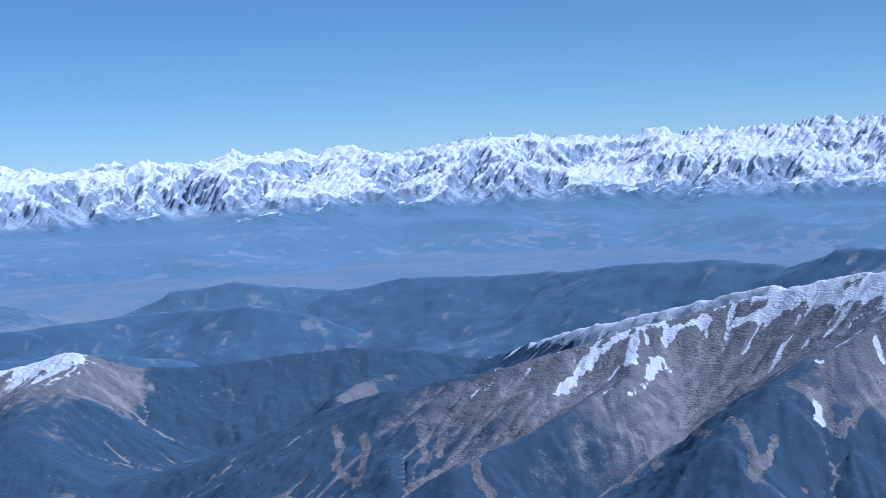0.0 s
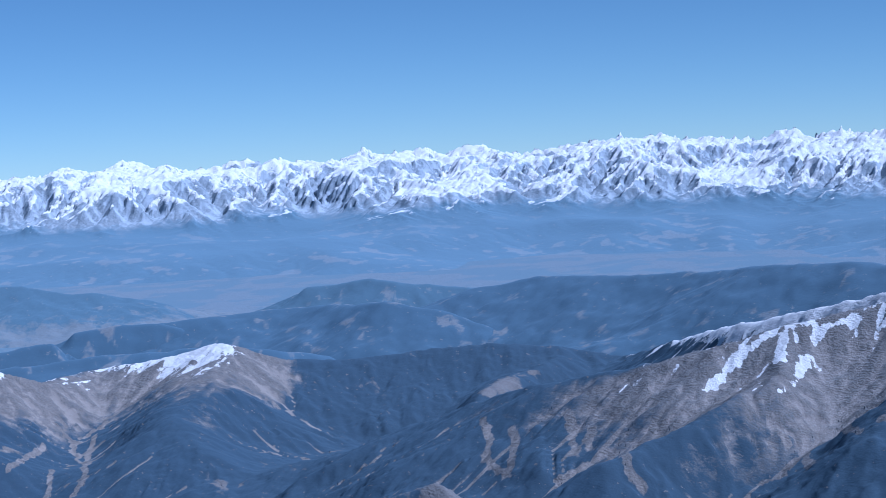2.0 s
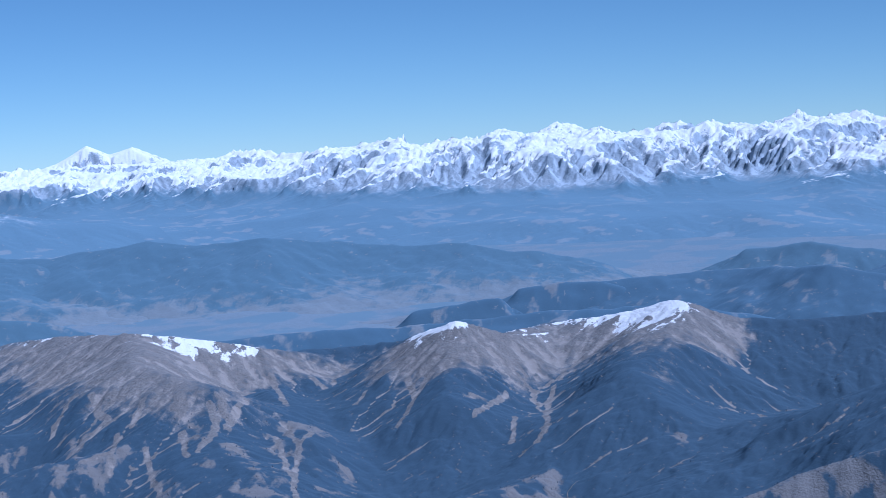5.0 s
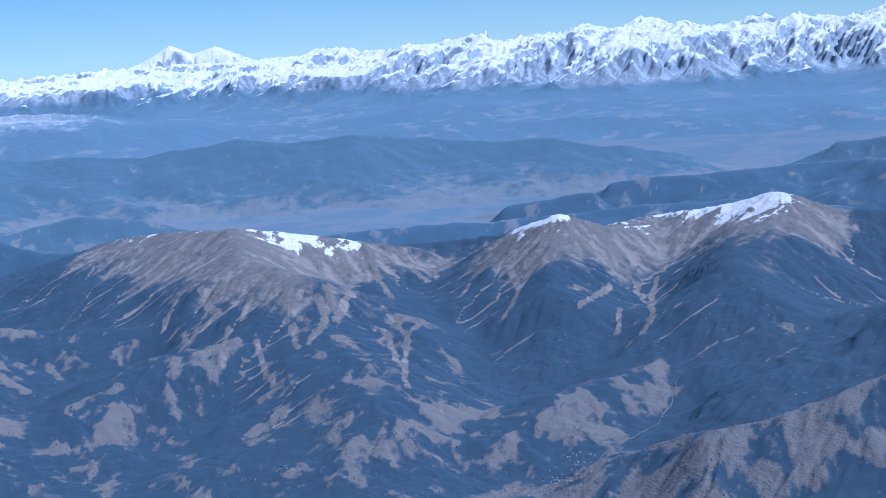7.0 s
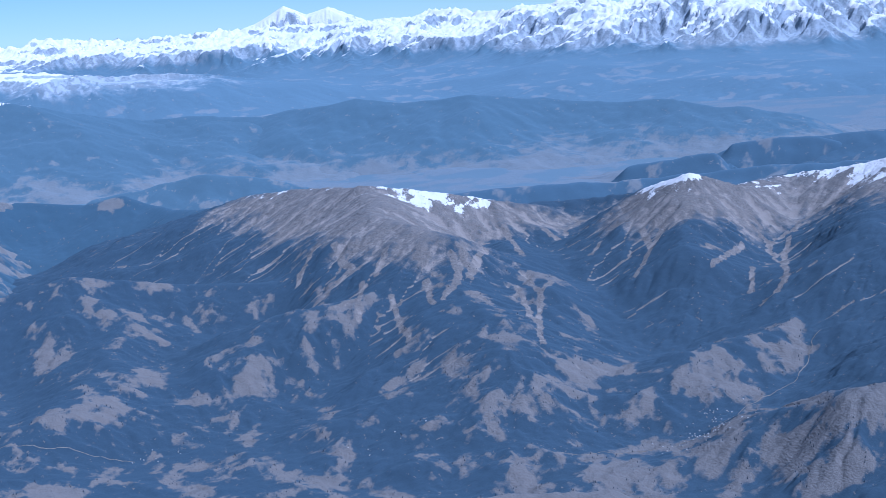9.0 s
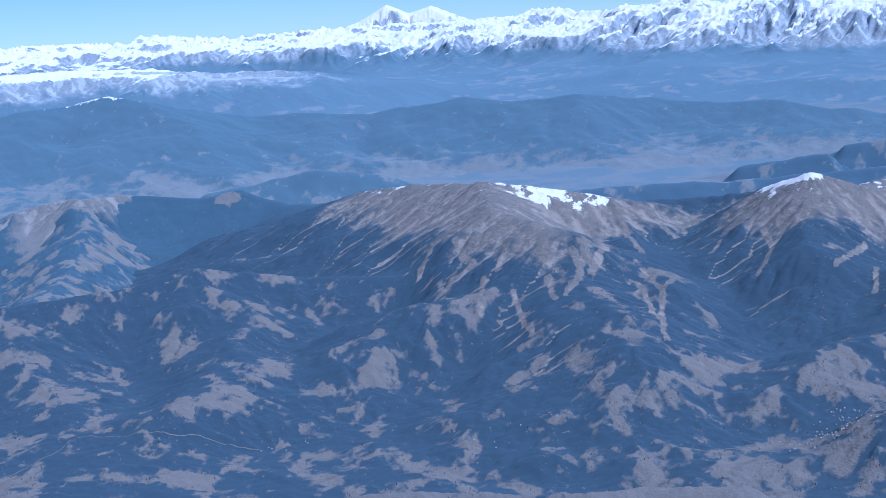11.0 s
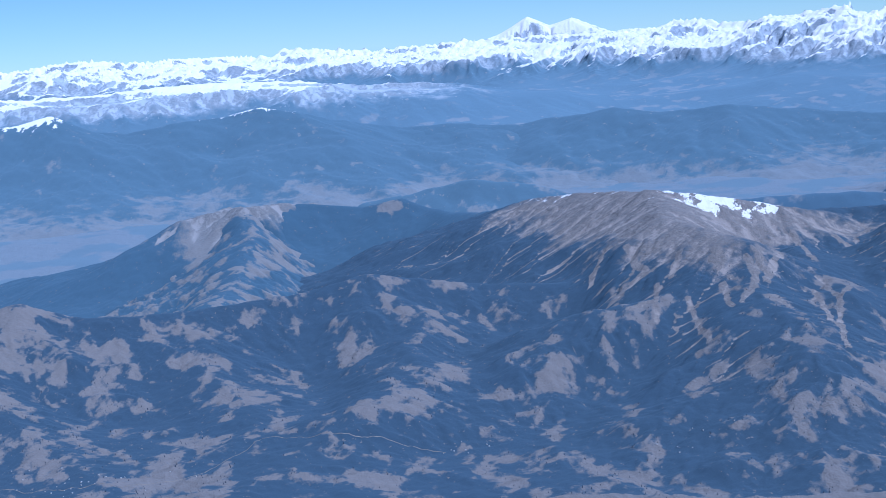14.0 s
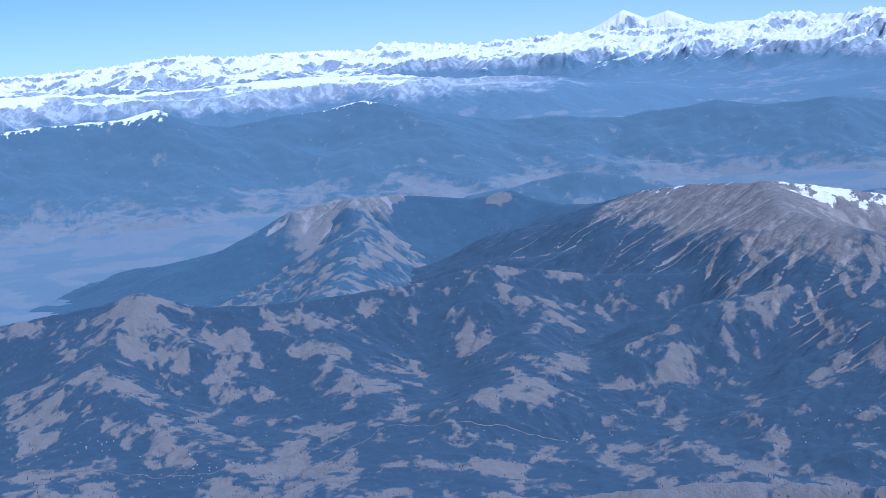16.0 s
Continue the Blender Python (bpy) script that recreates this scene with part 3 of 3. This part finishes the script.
def near_land_sheets():
    step = 1.7
    x, y = np.meshgrid(np.arange(-80, 610, step), np.arange(170, 850, step))
    h, share, crest, along = near_base(x, y)
    base = h
    h, flow = drained(h, step, 14, 0.05, 0.06, 0.15)
    h = h + (base - h) * 0.7 * np.exp(-crest / 2.5)

    def mixed(key, plain, floor):
        return np.tensordot(np.array([floor] + [m[8].get(key, plain) for m in NEAR]), share, 1)

    fields = [mixed(k, p, f) for k, p, f in (("treeline", 55, 90), ("snowline", 70, 140), ("snow_fray", 9.0, 9.0), ("crest_snow", 0.0, 0.0), ("chute_snow", 0.0, 0.0),
                                             ("meadow", 1.3, 0.4), ("reach", 16.0, 10.0), ("fray", 6.0, 6.0), ("rise", 0.0, 0.0), ("clearing", 12.0, 8.0))]
    owner = np.argmax(share, 0).astype(float)
    x, y, h, crest, along = (finer(v) for v in (x, y, h, crest, along))
    flow = finer(flow)
    tree, snowline, snow_fray, crest_snow, chute_snow, meadow, reach, fray, rise, clearing = (finer(v) for v in fields)
    owner = np.repeat(np.repeat(owner, 2, 0), 2, 1)[:h.shape[0], :h.shape[1]].astype(int)
    step /= 2
    h, g, main = erode(x, y, h, ((1, 0), (0, 1), step), 0.45, 13, 3, 33, 0.4 + 0.6 * smooth(0, 5, crest))
    h = h + 0.28 * fbm(x, y, 5, 3, 3, 0.55)
    local = h - blurred(h, 9)
    wide = h - blurred(h, 22)
    hv, hu = np.gradient(blurred(h, 1), step)
    steep = np.hypot(hu, hv)
    shady = (hu - hv) / (steep + 0.2) / 1.414      # slopes that face away from the sun keep their snow and trees
    big, mid, small = fbm(x, y, 45, 3, 20), fbm(x, y, 9, 3, 21), fbm(x, y, 4, 3, 23, 0.7)
    snow = (h - snowline) / snow_fray + 0.55 * shady + 0.3 * mid + 0.25 * big + 0.5 * small - 0.15 * local - 0.45 * g
    snow = snow + crest_snow * np.exp(-crest / 4)
    lines = smooth(1.5, 1.9, flow)                 # gullies
    snow = np.where(chute_snow > 0.3, np.maximum(snow, -2.6 + (chute_snow + 2.3) * smooth(-0.05, -0.6, g) * smooth(snowline - 26, snowline - 14, h + 6 * big + 10 * mid) + 0.4 * mid), snow)
    tree = tree + rise * smooth(330, 220, y)
    wood = np.minimum((tree - h) / fray + 0.5 * big + 0.45 * mid + 0.25 * shady + 0.55 * local + 0.15 * wide, 1.3)
    chute = lines * smooth(tree - 1.2 * reach, tree - 0.6 * reach, h + 6 * big + 3 * mid)
    wood = wood - 3.2 * chute
    clear = fbm(x + 3 * mid, (y + 3 * mid) * 0.6, 13, 4, 30, 0.65) - 0.4 * shady + 0.3 * big + 0.05 * wide + 0.4 * g
    open_ground = np.zeros(x.shape)
    for bx, by, size in EAST_GLADES + VILLAGE_GLADES + MIDDLE_GLADES + WEST_GLADES:
        open_ground += np.exp(-np.hypot(x - bx + 0.5 * size * mid, (y - by) * 0.85 + 0.5 * size * small) ** 2 / (1.1 * size * size))
    wood = np.minimum(wood, (meadow - 0.85 * clear - 0.85 * np.minimum(open_ground, 1.0)) * 3.2)
    snow = np.maximum(snow, -2.8)
    for line in EAST_CHUTES + DOME_CHUTES + PEAK_CHUTES:
        cut = stroke(x + 0.9 * mid, y + 0.9 * small, line, 0.75, 1.5)
        wood, chute = wood - 3.6 * cut, np.maximum(chute, cut)
    for line in SNOW_TONGUES:
        snow = snow + 2.4 * stroke(x + 1.2 * mid, y + 1.2 * small, line, 0.9, 2.6)
    for *_, cover in NEAR:
        for bx, by, size in cover.get("dust", ()):
            snow = snow + 0.7 * smooth(1.5, 0.6, np.hypot(x - bx, y - by) / size) * smooth(tree - 4, tree + 4, h)
        for bx, by, size in cover.get("white", ()):
            snow = snow + 1.0 * smooth(1.4, 0.4, np.hypot(x - bx + 4 * mid, y - by + 6 * mid) / size)
    snow = np.minimum(snow, 0.55)
    high = np.maximum((h - tree + 6) / 10, 1.3 * chute - 0.6)
    edge = np.argwhere((wood > -1.6) & (wood < 0.2) & (np.hypot(x, y) < 640) & (h < tree + 3) & (snow < -0.5))
    for i, j in edge[np.random.RandomState(2).permutation(len(edge))[:4500]]:
        tree_spots.append((x[i, j], y[i, j], h[i, j]))
    seen = (np.hypot(x, y) > 350) & (np.degrees(np.arctan2(x - 46, y)) < 66) & (x > -74)
    covers = {"snow": snow, "wood": wood, "high": high, "rib": 0.8 * g + 0.25 * local, "across": along, "down": crest}
    for k, (name, label, category) in enumerate([("side_valley_floor", "brown fields and dark woods of a side valley", "valley")] + [m[:3] for m in NEAR]):
        part_of = seen & (owner == k)
        if part_of.sum() > 60:
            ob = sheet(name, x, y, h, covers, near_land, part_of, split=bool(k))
            tagged(ob, label, category, kind="" if k else "structure")


near_land_sheets()

# slopes behind the near mountains; their cover is painted paler and bluer for haze
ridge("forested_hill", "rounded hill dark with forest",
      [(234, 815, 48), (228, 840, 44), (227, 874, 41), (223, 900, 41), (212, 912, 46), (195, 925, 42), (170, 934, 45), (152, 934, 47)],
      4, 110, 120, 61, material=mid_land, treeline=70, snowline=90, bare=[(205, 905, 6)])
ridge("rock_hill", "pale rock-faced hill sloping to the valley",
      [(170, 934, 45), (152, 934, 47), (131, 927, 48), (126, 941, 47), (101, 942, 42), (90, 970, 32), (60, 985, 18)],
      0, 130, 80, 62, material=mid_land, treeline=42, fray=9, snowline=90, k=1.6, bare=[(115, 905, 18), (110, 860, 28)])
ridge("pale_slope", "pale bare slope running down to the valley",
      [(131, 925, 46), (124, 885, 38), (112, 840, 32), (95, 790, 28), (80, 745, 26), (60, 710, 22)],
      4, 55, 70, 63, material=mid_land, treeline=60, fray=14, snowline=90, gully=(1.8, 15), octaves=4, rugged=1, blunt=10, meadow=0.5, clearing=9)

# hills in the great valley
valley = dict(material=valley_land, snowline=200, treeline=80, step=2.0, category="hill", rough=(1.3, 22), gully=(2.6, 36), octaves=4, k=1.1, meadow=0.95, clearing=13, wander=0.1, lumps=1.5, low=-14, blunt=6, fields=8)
ridge("valley_hill", "low wooded hill in the hazy valley", [(600, 1030, 12), (635, 993, 22), (671, 959, 28), (706, 929, 32), (736, 900, 34), (738, 860, 37), (730, 810, 43), (745, 770, 36), (765, 720, 22)], -8, 110, 130, 81, **valley)
ridge("valley_hill", "dark wooded hill ridge beyond the pass", [(740, 870, 18), (769, 834, 31), (793, 798, 44), (810, 761, 51), (814, 728, 53), (827, 653, 56), (809, 595, 64), (807, 564, 68), (811, 525, 68), (807, 488, 66), (795, 452, 77), (796, 429, 76), (804, 395, 80), (815, 330, 80)], -6, 120, 200, 82, **valley)
ridge("valley_hill", "distant low hill with bare patches", [(830, 1060, 14), (855, 1036, 27), (877, 1005, 32), (889, 981, 31), (925, 949, 25), (960, 920, 12)], -8, 70, 90, 83, **{**valley, "material": basin_land})
ridge("valley_hill", "long dark wooded hill behind the snowy peaks", [(350, 945, 14), (388, 928, 25), (442, 905, 26), (496, 878, 27), (544, 849, 30), (576, 828, 32), (613, 801, 31), (660, 780, 22)], -8, 60, 90, 87, **valley)
ridge("valley_hill", "small wooded hill on the plain", [(610, 985, 16), (623, 977, 26), (641, 965, 29), (664, 950, 29), (680, 930, 22)], -8, 50, 60, 88, **valley)
ridge("valley_hill", "small wooded hill on the plain", [(515, 955, 14), (531, 949, 25), (549, 939, 28), (573, 925, 30), (590, 915, 18)], -8, 45, 60, 89, **valley)
ridge("valley_hill", "low round wooded hill in the hazy valley", [(215, 1120, 10), (245, 1112, 20), (284, 1101, 28), (308, 1094, 31), (341, 1082, 26), (374, 1070, 16), (400, 1060, 8)], -8, 70, 110, 90, **{**valley, "material": basin_land})
ridge("valley_range", "blue wooded range with snow dabs along its crest",
      [(-160, 1480, 66), (-77, 1479, 67), (-42, 1480, 62), (1, 1479, 64), (41, 1477, 64), (79, 1474, 70), (103, 1472, 57), (139, 1472, 51), (177, 1473, 56), (220, 1476, 58), (251, 1465, 63), (273, 1455, 59), (312, 1461, 48), (365, 1463, 37), (413, 1443, 38), (440, 1432, 35)],
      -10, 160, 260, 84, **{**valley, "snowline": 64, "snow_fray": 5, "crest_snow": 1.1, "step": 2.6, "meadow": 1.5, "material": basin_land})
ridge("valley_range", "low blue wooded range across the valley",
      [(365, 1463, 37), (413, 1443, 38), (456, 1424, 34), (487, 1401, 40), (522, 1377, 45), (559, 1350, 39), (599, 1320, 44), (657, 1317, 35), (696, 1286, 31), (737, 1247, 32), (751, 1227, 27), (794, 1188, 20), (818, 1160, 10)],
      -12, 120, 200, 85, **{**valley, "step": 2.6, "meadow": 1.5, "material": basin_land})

# the great snow range
def snow_range(name, labels, line, foot, front, back, seed, snowlines=(), step=2.4, relief=1.0, shoulder=0.45, fray=15.0, power=0.1, steep_bare=1.0):
    """A high range: a crest line, a broad front that running water has cut into ridges and hanging valleys, and forest below the snow.
    labels: one for each stretch of the crest, from a point of the line on. snowlines: by the way along the crest."""
    pts = np.array(line, float)
    p0, p1 = pts[0, :2], pts[-1, :2]
    e = (p1 - p0) / np.linalg.norm(p1 - p0)
    f = np.array([-e[1], e[0]])
    us, vs = (pts[:, :2] - p0) @ e, (pts[:, :2] - p0) @ f
    u, v = np.meshgrid(np.arange(us.min() - 90, us.max() + 90, 2 * step), np.arange(vs.min() - back, vs.max() + front, 2 * step))
    x, y = p0[0] + u * e[0] + v * f[0], p0[1] + u * e[1] + v * f[1]
    wx, wy = fbm(x, y, 160, 3, seed + 50) * 26, fbm(x, y, 160, 3, seed + 60) * 26
    way = np.concatenate([[0], np.cumsum(np.hypot(*np.diff(pts[:, :2], axis=0).T))])
    near_crest = fall_from(x, y, line, foot, front, back, 1.0, 0.6, 1.0)
    stretch = 1 + 0.18 * fbm(x, y, 260, 2, seed)
    h, t, d, along = fall_from(x + wx * smooth(10, 90, near_crest[2]), y + wy * smooth(10, 90, near_crest[2]), line, foot, front, back, stretch, 0.6, 1.0)
    # the front keeps its height as a shoulder, then falls away
    crest_z = foot + (h - foot) / np.maximum(1 - (1 - np.exp(-0.6 * np.clip(t, 0, 1))) / (1 - math.exp(-0.6)), 0.02)
    drop = 0.62 * smooth(0.0, shoulder, t) * t / shoulder * (t < shoulder) + (t >= shoulder) * (0.62 + 0.38 * smooth(shoulder, 1.0, t))
    lean = foot + (np.minimum(crest_z, pts[:, 2].max()) - foot) * (1 - np.clip(drop, 0, 1))
    h = np.where(t > 0.02, lean + (h - lean) * smooth(0.12, 0.02, t), h)
    body = smooth(0.01, 0.10, t) * smooth(1.0, 0.5, t)
    h = h + relief * body * (16 * (ridged(x + wx, y + wy, 120, 3, seed + 7, 0.5) - 0.7) + 5 * fbm(x, y, 40, 3, seed + 8))
    h = h + relief * 2.2 * fbm(x, y, 16, 2, seed + 9) * smooth(1.0, 0.3, t) * smooth(0, 12, d) + relief * 9 * (ridged(x, y, 42, 2, seed + 11) - 0.65) * np.exp(-d / 40) * smooth(2, 22, d)
    h = h - relief * 7 * smooth(0, 45, d) * smooth(1.0, 0.3, t)
    base = h
    h, flow = drained(h, 2 * step, 14, power * 2 * step, 0.03, 0.6, 300.0)
    h = h + (base - h) * np.exp(-d / 6)
    x, y, h, t, d, along, flow = (finer(q) for q in (x, y, h, t, d, along, flow))
    snowline = np.interp(along, way[[k for k, _ in snowlines]], [z for _, z in snowlines])
    high_up = smooth(snowline - 30, snowline + 5, h)
    h, g, main = erode(x, y, h, (e, f, step), 3.0 * relief, 52, 3, seed + 30, 0.1 + 0.9 * high_up, sharp=True)
    low = smooth(snowline - 4, snowline - 28, h)
    h = h + 0.85 * low * (blurred(h, 9) - h)
    hv, hu = np.gradient(blurred(h, 1), step)
    hx, hy = hu * e[0] + hv * f[0], hu * e[1] + hv * f[1]
    steep = np.hypot(hx, hy)
    shady = (hx - hy) / (steep + 0.2) / 1.414
    big, mid = fbm(x, y, 120, 3, seed + 20), fbm(x, y, 22, 3, seed + 21)
    local = h - blurred(h, 8)
    snow = np.minimum((h - snowline + 4) / fray, 0.45) + 0.6 * shady + 0.6 * mid + 0.4 * big - 1.7 * steep_bare * (steep - 0.45) + 0.05 * local
    snow = np.clip(snow, -2.8, 2)
    wood = (36 - h) / 9 + 0.7 * big + 0.5 * mid + 0.1 * local
    wood = np.minimum(wood, 1.2) - 1.6 * smooth(0.2, 0.55, mid + 0.6 * big) * smooth(40, 10, h)
    covers = {"snow": snow, "wood": wood, "high": (h - 30) / 10, "rib": g, "across": along + 200 * seed, "down": d}
    ends = [way[k] for k, _ in labels[1:]] + [1e9]
    start = -1e9
    for (_, label), end in zip(labels, ends):
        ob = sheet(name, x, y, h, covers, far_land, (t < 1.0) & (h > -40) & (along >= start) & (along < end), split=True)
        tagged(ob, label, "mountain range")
        start = end


# crest of the high range, from east to west
EAST_CREST = [(2060, 900, 109), (2042, 1037, 109), (2015, 1168, 105), (2010, 1196, 108), (2001, 1223, 106), (1992, 1245, 100), (1983, 1269, 100), (1975, 1289, 101),
              (1965, 1311, 95), (1953, 1337, 102), (1940, 1363, 95), (1930, 1385, 104), (1915, 1410, 104), (1904, 1426, 95), (1885, 1454, 94), (1866, 1483, 97),
              (1850, 1508, 97), (1833, 1534, 104), (1817, 1560, 99), (1807, 1576, 108), (1791, 1593, 101), (1775, 1611, 94), (1763, 1624, 95), (1745, 1643, 91),
              (1721, 1668, 90)]
MIDDLE_CREST = [(1703, 1685, 89), (1684, 1704, 101), (1662, 1724, 98), (1642, 1743, 91), (1630, 1754, 100), (1605, 1775, 96), (1571, 1787, 96), (1554, 1794, 105),
                (1525, 1817, 88), (1509, 1831, 88), (1486, 1846, 88), (1464, 1854, 102), (1446, 1867, 91), (1431, 1878, 95), (1414, 1891, 95), (1394, 1905, 90),
                (1365, 1920, 87), (1343, 1931, 87), (1321, 1944, 98), (1297, 1963, 105), (1275, 1990, 91), (1261, 2013, 87), (1248, 2048, 88), (1226, 2081, 86),
                (1205, 2105, 86)]
WEST_CREST = [(1190, 2135, 78), (1179, 2160, 91), (1152, 2196, 85), (1126, 2225, 80), (1089, 2265, 75), (1066, 2313, 74), (1051, 2341, 80), (1026, 2387, 79),
              (995, 2408, 69), (761, 2549, 68), (728, 2569, 64), (653, 2610, 61), (585, 2650, 66), (527, 2699, 72), (480, 2683, 62), (410, 2676, 66),
              (317, 2675, 67), (228, 2685, 75), (121, 2694, 66), (16, 2699, 62), (-32, 2700, 64), (-190, 2700, 58)]
snow_range("snow_range", [(0, "jagged snow peaks of the high range"),
                          (19, "jagged snow and rock peaks over blue slopes"),
                          (36, "white summit with long snow slopes"),
                          (52, "lower snow crests running far off"),
                          (61, "distant snow crests fading in the blue")],
           EAST_CREST + MIDDLE_CREST + WEST_CREST,
           -14, 700, 110, 91, [(0, 52), (52, 51), (58, 43), (63, 45), (71, 46)])
snow_range("snow_range", [(0, "lower white crest in front of the high range")], [(640, 1940, 34), (554, 1960, 45), (457, 1987, 48), (395, 2001, 56), (308, 2019, 60), (208, 2034, 58), (114, 2043, 56), (23, 2048, 63), (-60, 2052, 64), (-160, 2060, 62)], -14, 380, 130, 97, [(0, 55), (9, 57)], relief=0.45, fray=8.0)
snow_range("twin_peak", [(0, "twin white pyramids above the range")], [(1000, 2570, 64), (955, 2602, 87), (923, 2614, 77), (892, 2626, 92), (850, 2640, 68), (830, 2640, 62)], 30, 75, 70, 96, [(0, 25), (5, 25)], step=1.5, relief=0.12, power=0.05, steep_bare=0.1)

# ---- small things on the slopes ----
def plain(name, colour, rough=0.8):
    m = bpy.data.materials.new(name)
    m.use_nodes = True
    t = m.node_tree
    v = t.nodes.new("ShaderNodeTexNoise")
    v.inputs["Scale"].default_value = 3.0
    r = t.nodes.new("ShaderNodeMix")
    r.data_type = "RGBA"
    r.inputs[6].default_value = (*[c * 0.7 for c in colour], 1)
    r.inputs[7].default_value = (*[c * 1.2 for c in colour], 1)
    t.links.new(t.nodes.new("ShaderNodeNewGeometry").outputs["Position"], v.inputs["Vector"])
    t.links.new(v.outputs["Fac"], r.inputs[0])
    t.links.new(r.outputs[2], t.nodes["Principled BSDF"].inputs["Base Color"])
    t.nodes["Principled BSDF"].inputs["Roughness"].default_value = rough
    return m


def conifers(spots, seed):
    """Many small conifers, each of two stacked ragged cones, as one mesh."""
    rng = np.random.RandomState(seed)
    verts, faces = [], []
    for x, y, z in spots:
        size = rng.uniform(0.35, 0.75)
        for low, high, wide in ((0.0, 0.62, 0.22), (0.35, 1.0, 0.15)):
            n = len(verts)
            turn = rng.uniform(0, 6.28)
            for q in range(5):
                a = turn + q * 1.2566
                w = wide * size * rng.uniform(0.8, 1.2)
                verts.append((x + w * math.cos(a), y + w * math.sin(a), z + low * size - 0.04))
            verts.append((x, y, z + high * size))
            faces += [(n + q, n + (q + 1) % 5, n + 5) for q in range(5)]
    me = bpy.data.meshes.new("conifers")
    me.from_pydata(verts, [], faces)
    me.materials.append(plain("conifer_needles", FOREST))
    return tagged(new("conifers", me), "lone dark conifers along the forest edges", "trees", kind="stuff")


conifers(tree_spots, 5)
bpy.context.view_layer.update()
deps = bpy.context.evaluated_depsgraph_get()


def ground_at(x, y):
    hit, place, *_ = scene.ray_cast(deps, Vector((x, y, 400)), Vector((0, 0, -1)))
    return place.z if hit else None


def house(name, width, depth, height, wall, roof):
    """A gabled village house: walls and a pitched sheet roof."""
    thing = new(name)
    bm = bmesh.new()
    bmesh.ops.create_cube(bm, size=1, matrix=Matrix.Diagonal((width, depth, height, 1)) @ Matrix.Translation((0, 0, 0.4)))
    me = bpy.data.meshes.new("walls")
    bm.to_mesh(me)
    me.materials.append(wall)
    new("walls", me).parent = thing
    w, d, e = width * 0.58, depth * 0.58, height * 0.9
    top, skin = height * 1.45, 0.012
    verts = [(-w, -d, e), (w, -d, e), (w, 0, top), (-w, 0, top), (-w, d, e), (w, d, e)]
    verts += [(a, b, c + skin) for a, b, c in verts]
    faces = [(0, 1, 2, 3), (3, 2, 5, 4), (6, 9, 8, 7), (9, 10, 11, 8), (0, 6, 7, 1), (4, 5, 11, 10), (0, 3, 9, 6), (3, 4, 10, 9), (1, 7, 8, 2), (2, 8, 11, 5)]
    me = bpy.data.meshes.new("roof")
    me.from_pydata(verts, [], faces)
    me.materials.append(roof)
    new("roof", me).parent = thing
    return thing


rng = np.random.RandomState(4)
wall_paint, roof_sheet = plain("pale_house_wall", (0.5, 0.45, 0.4)), plain("grey_sheet_roof", (0.45, 0.46, 0.48), 0.45)
first = tagged(house("house", 0.34, 0.24, 0.2, wall_paint, roof_sheet), "small pale house with a grey sheet roof", "house", "village houses")
placed = False
for cx, cy, spread, count in ((256, 429, 8, 50), (268, 440, 5, 16), (5, 540, 13, 30), (-30, 575, 7, 14), (115, 522, 5, 8), (180, 480, 6, 8)):
    for _ in range(count):
        hx, hy = cx + rng.normal() * spread, cy + rng.normal() * spread * 0.7
        hz = ground_at(hx, hy)
        if hz is None:
            continue
        m = pose(hx, hy, hz - 0.02, 0, 0, rng.uniform(0, 180))
        if placed:
            copy_thing(first, m)
        else:
            first.matrix_basis, placed = m, True


def track(name, label, points, width, material):
    """A narrow ribbon laid over the slopes, through points joined by straight stretches."""
    line = []
    for (ax, ay), (bx, by) in zip(points, points[1:]):
        n = max(2, int(math.hypot(bx - ax, by - ay) / 0.8))
        line += [(ax + (bx - ax) * i / n, ay + (by - ay) * i / n) for i in range(n)]
    wiggle = np.array([(noise.noise((x * 0.15, y * 0.15, 1.0)) * 2.0, noise.noise((x * 0.15, y * 0.15, 7.0)) * 2.0) for x, y in line])
    line = np.array(line) + wiggle
    verts, faces = [], []
    for i, (x, y) in enumerate(line):
        ex, ey = line[min(i + 1, len(line) - 1)] - line[max(i - 1, 0)]
        length = math.hypot(ex, ey) + 1e-6
        for s in (-1, 1):
            px, py = x - s * ey / length * width / 2, y + s * ex / length * width / 2
            verts.append((px, py, (ground_at(px, py) or 0) + 0.05))
        for s in (-1, 1):
            verts.append((verts[-2][0], verts[-2][1], verts[-2][2] - 0.25))
        if i:
            b = 4 * i
            faces += [(b - 4, b - 3, b + 1, b), (b - 4, b, b + 2, b - 2), (b - 3, b - 1, b + 3, b + 1)]
    me = bpy.data.meshes.new(name)
    me.from_pydata(verts, [], faces)
    me.materials.append(material)
    return tagged(new(name, me), label, "track", kind="structure")


earth = plain("trodden_earth", (0.24, 0.205, 0.17))
track("track", "pale earth track along the valley side", [(-60, 560), (-20, 548), (18, 528), (42, 532), (64, 552), (90, 535), (115, 522)], 0.22, earth)
track("track", "pale earth track through the village", [(215, 440), (240, 432), (258, 428), (280, 440), (300, 447), (325, 470)], 0.22, earth)
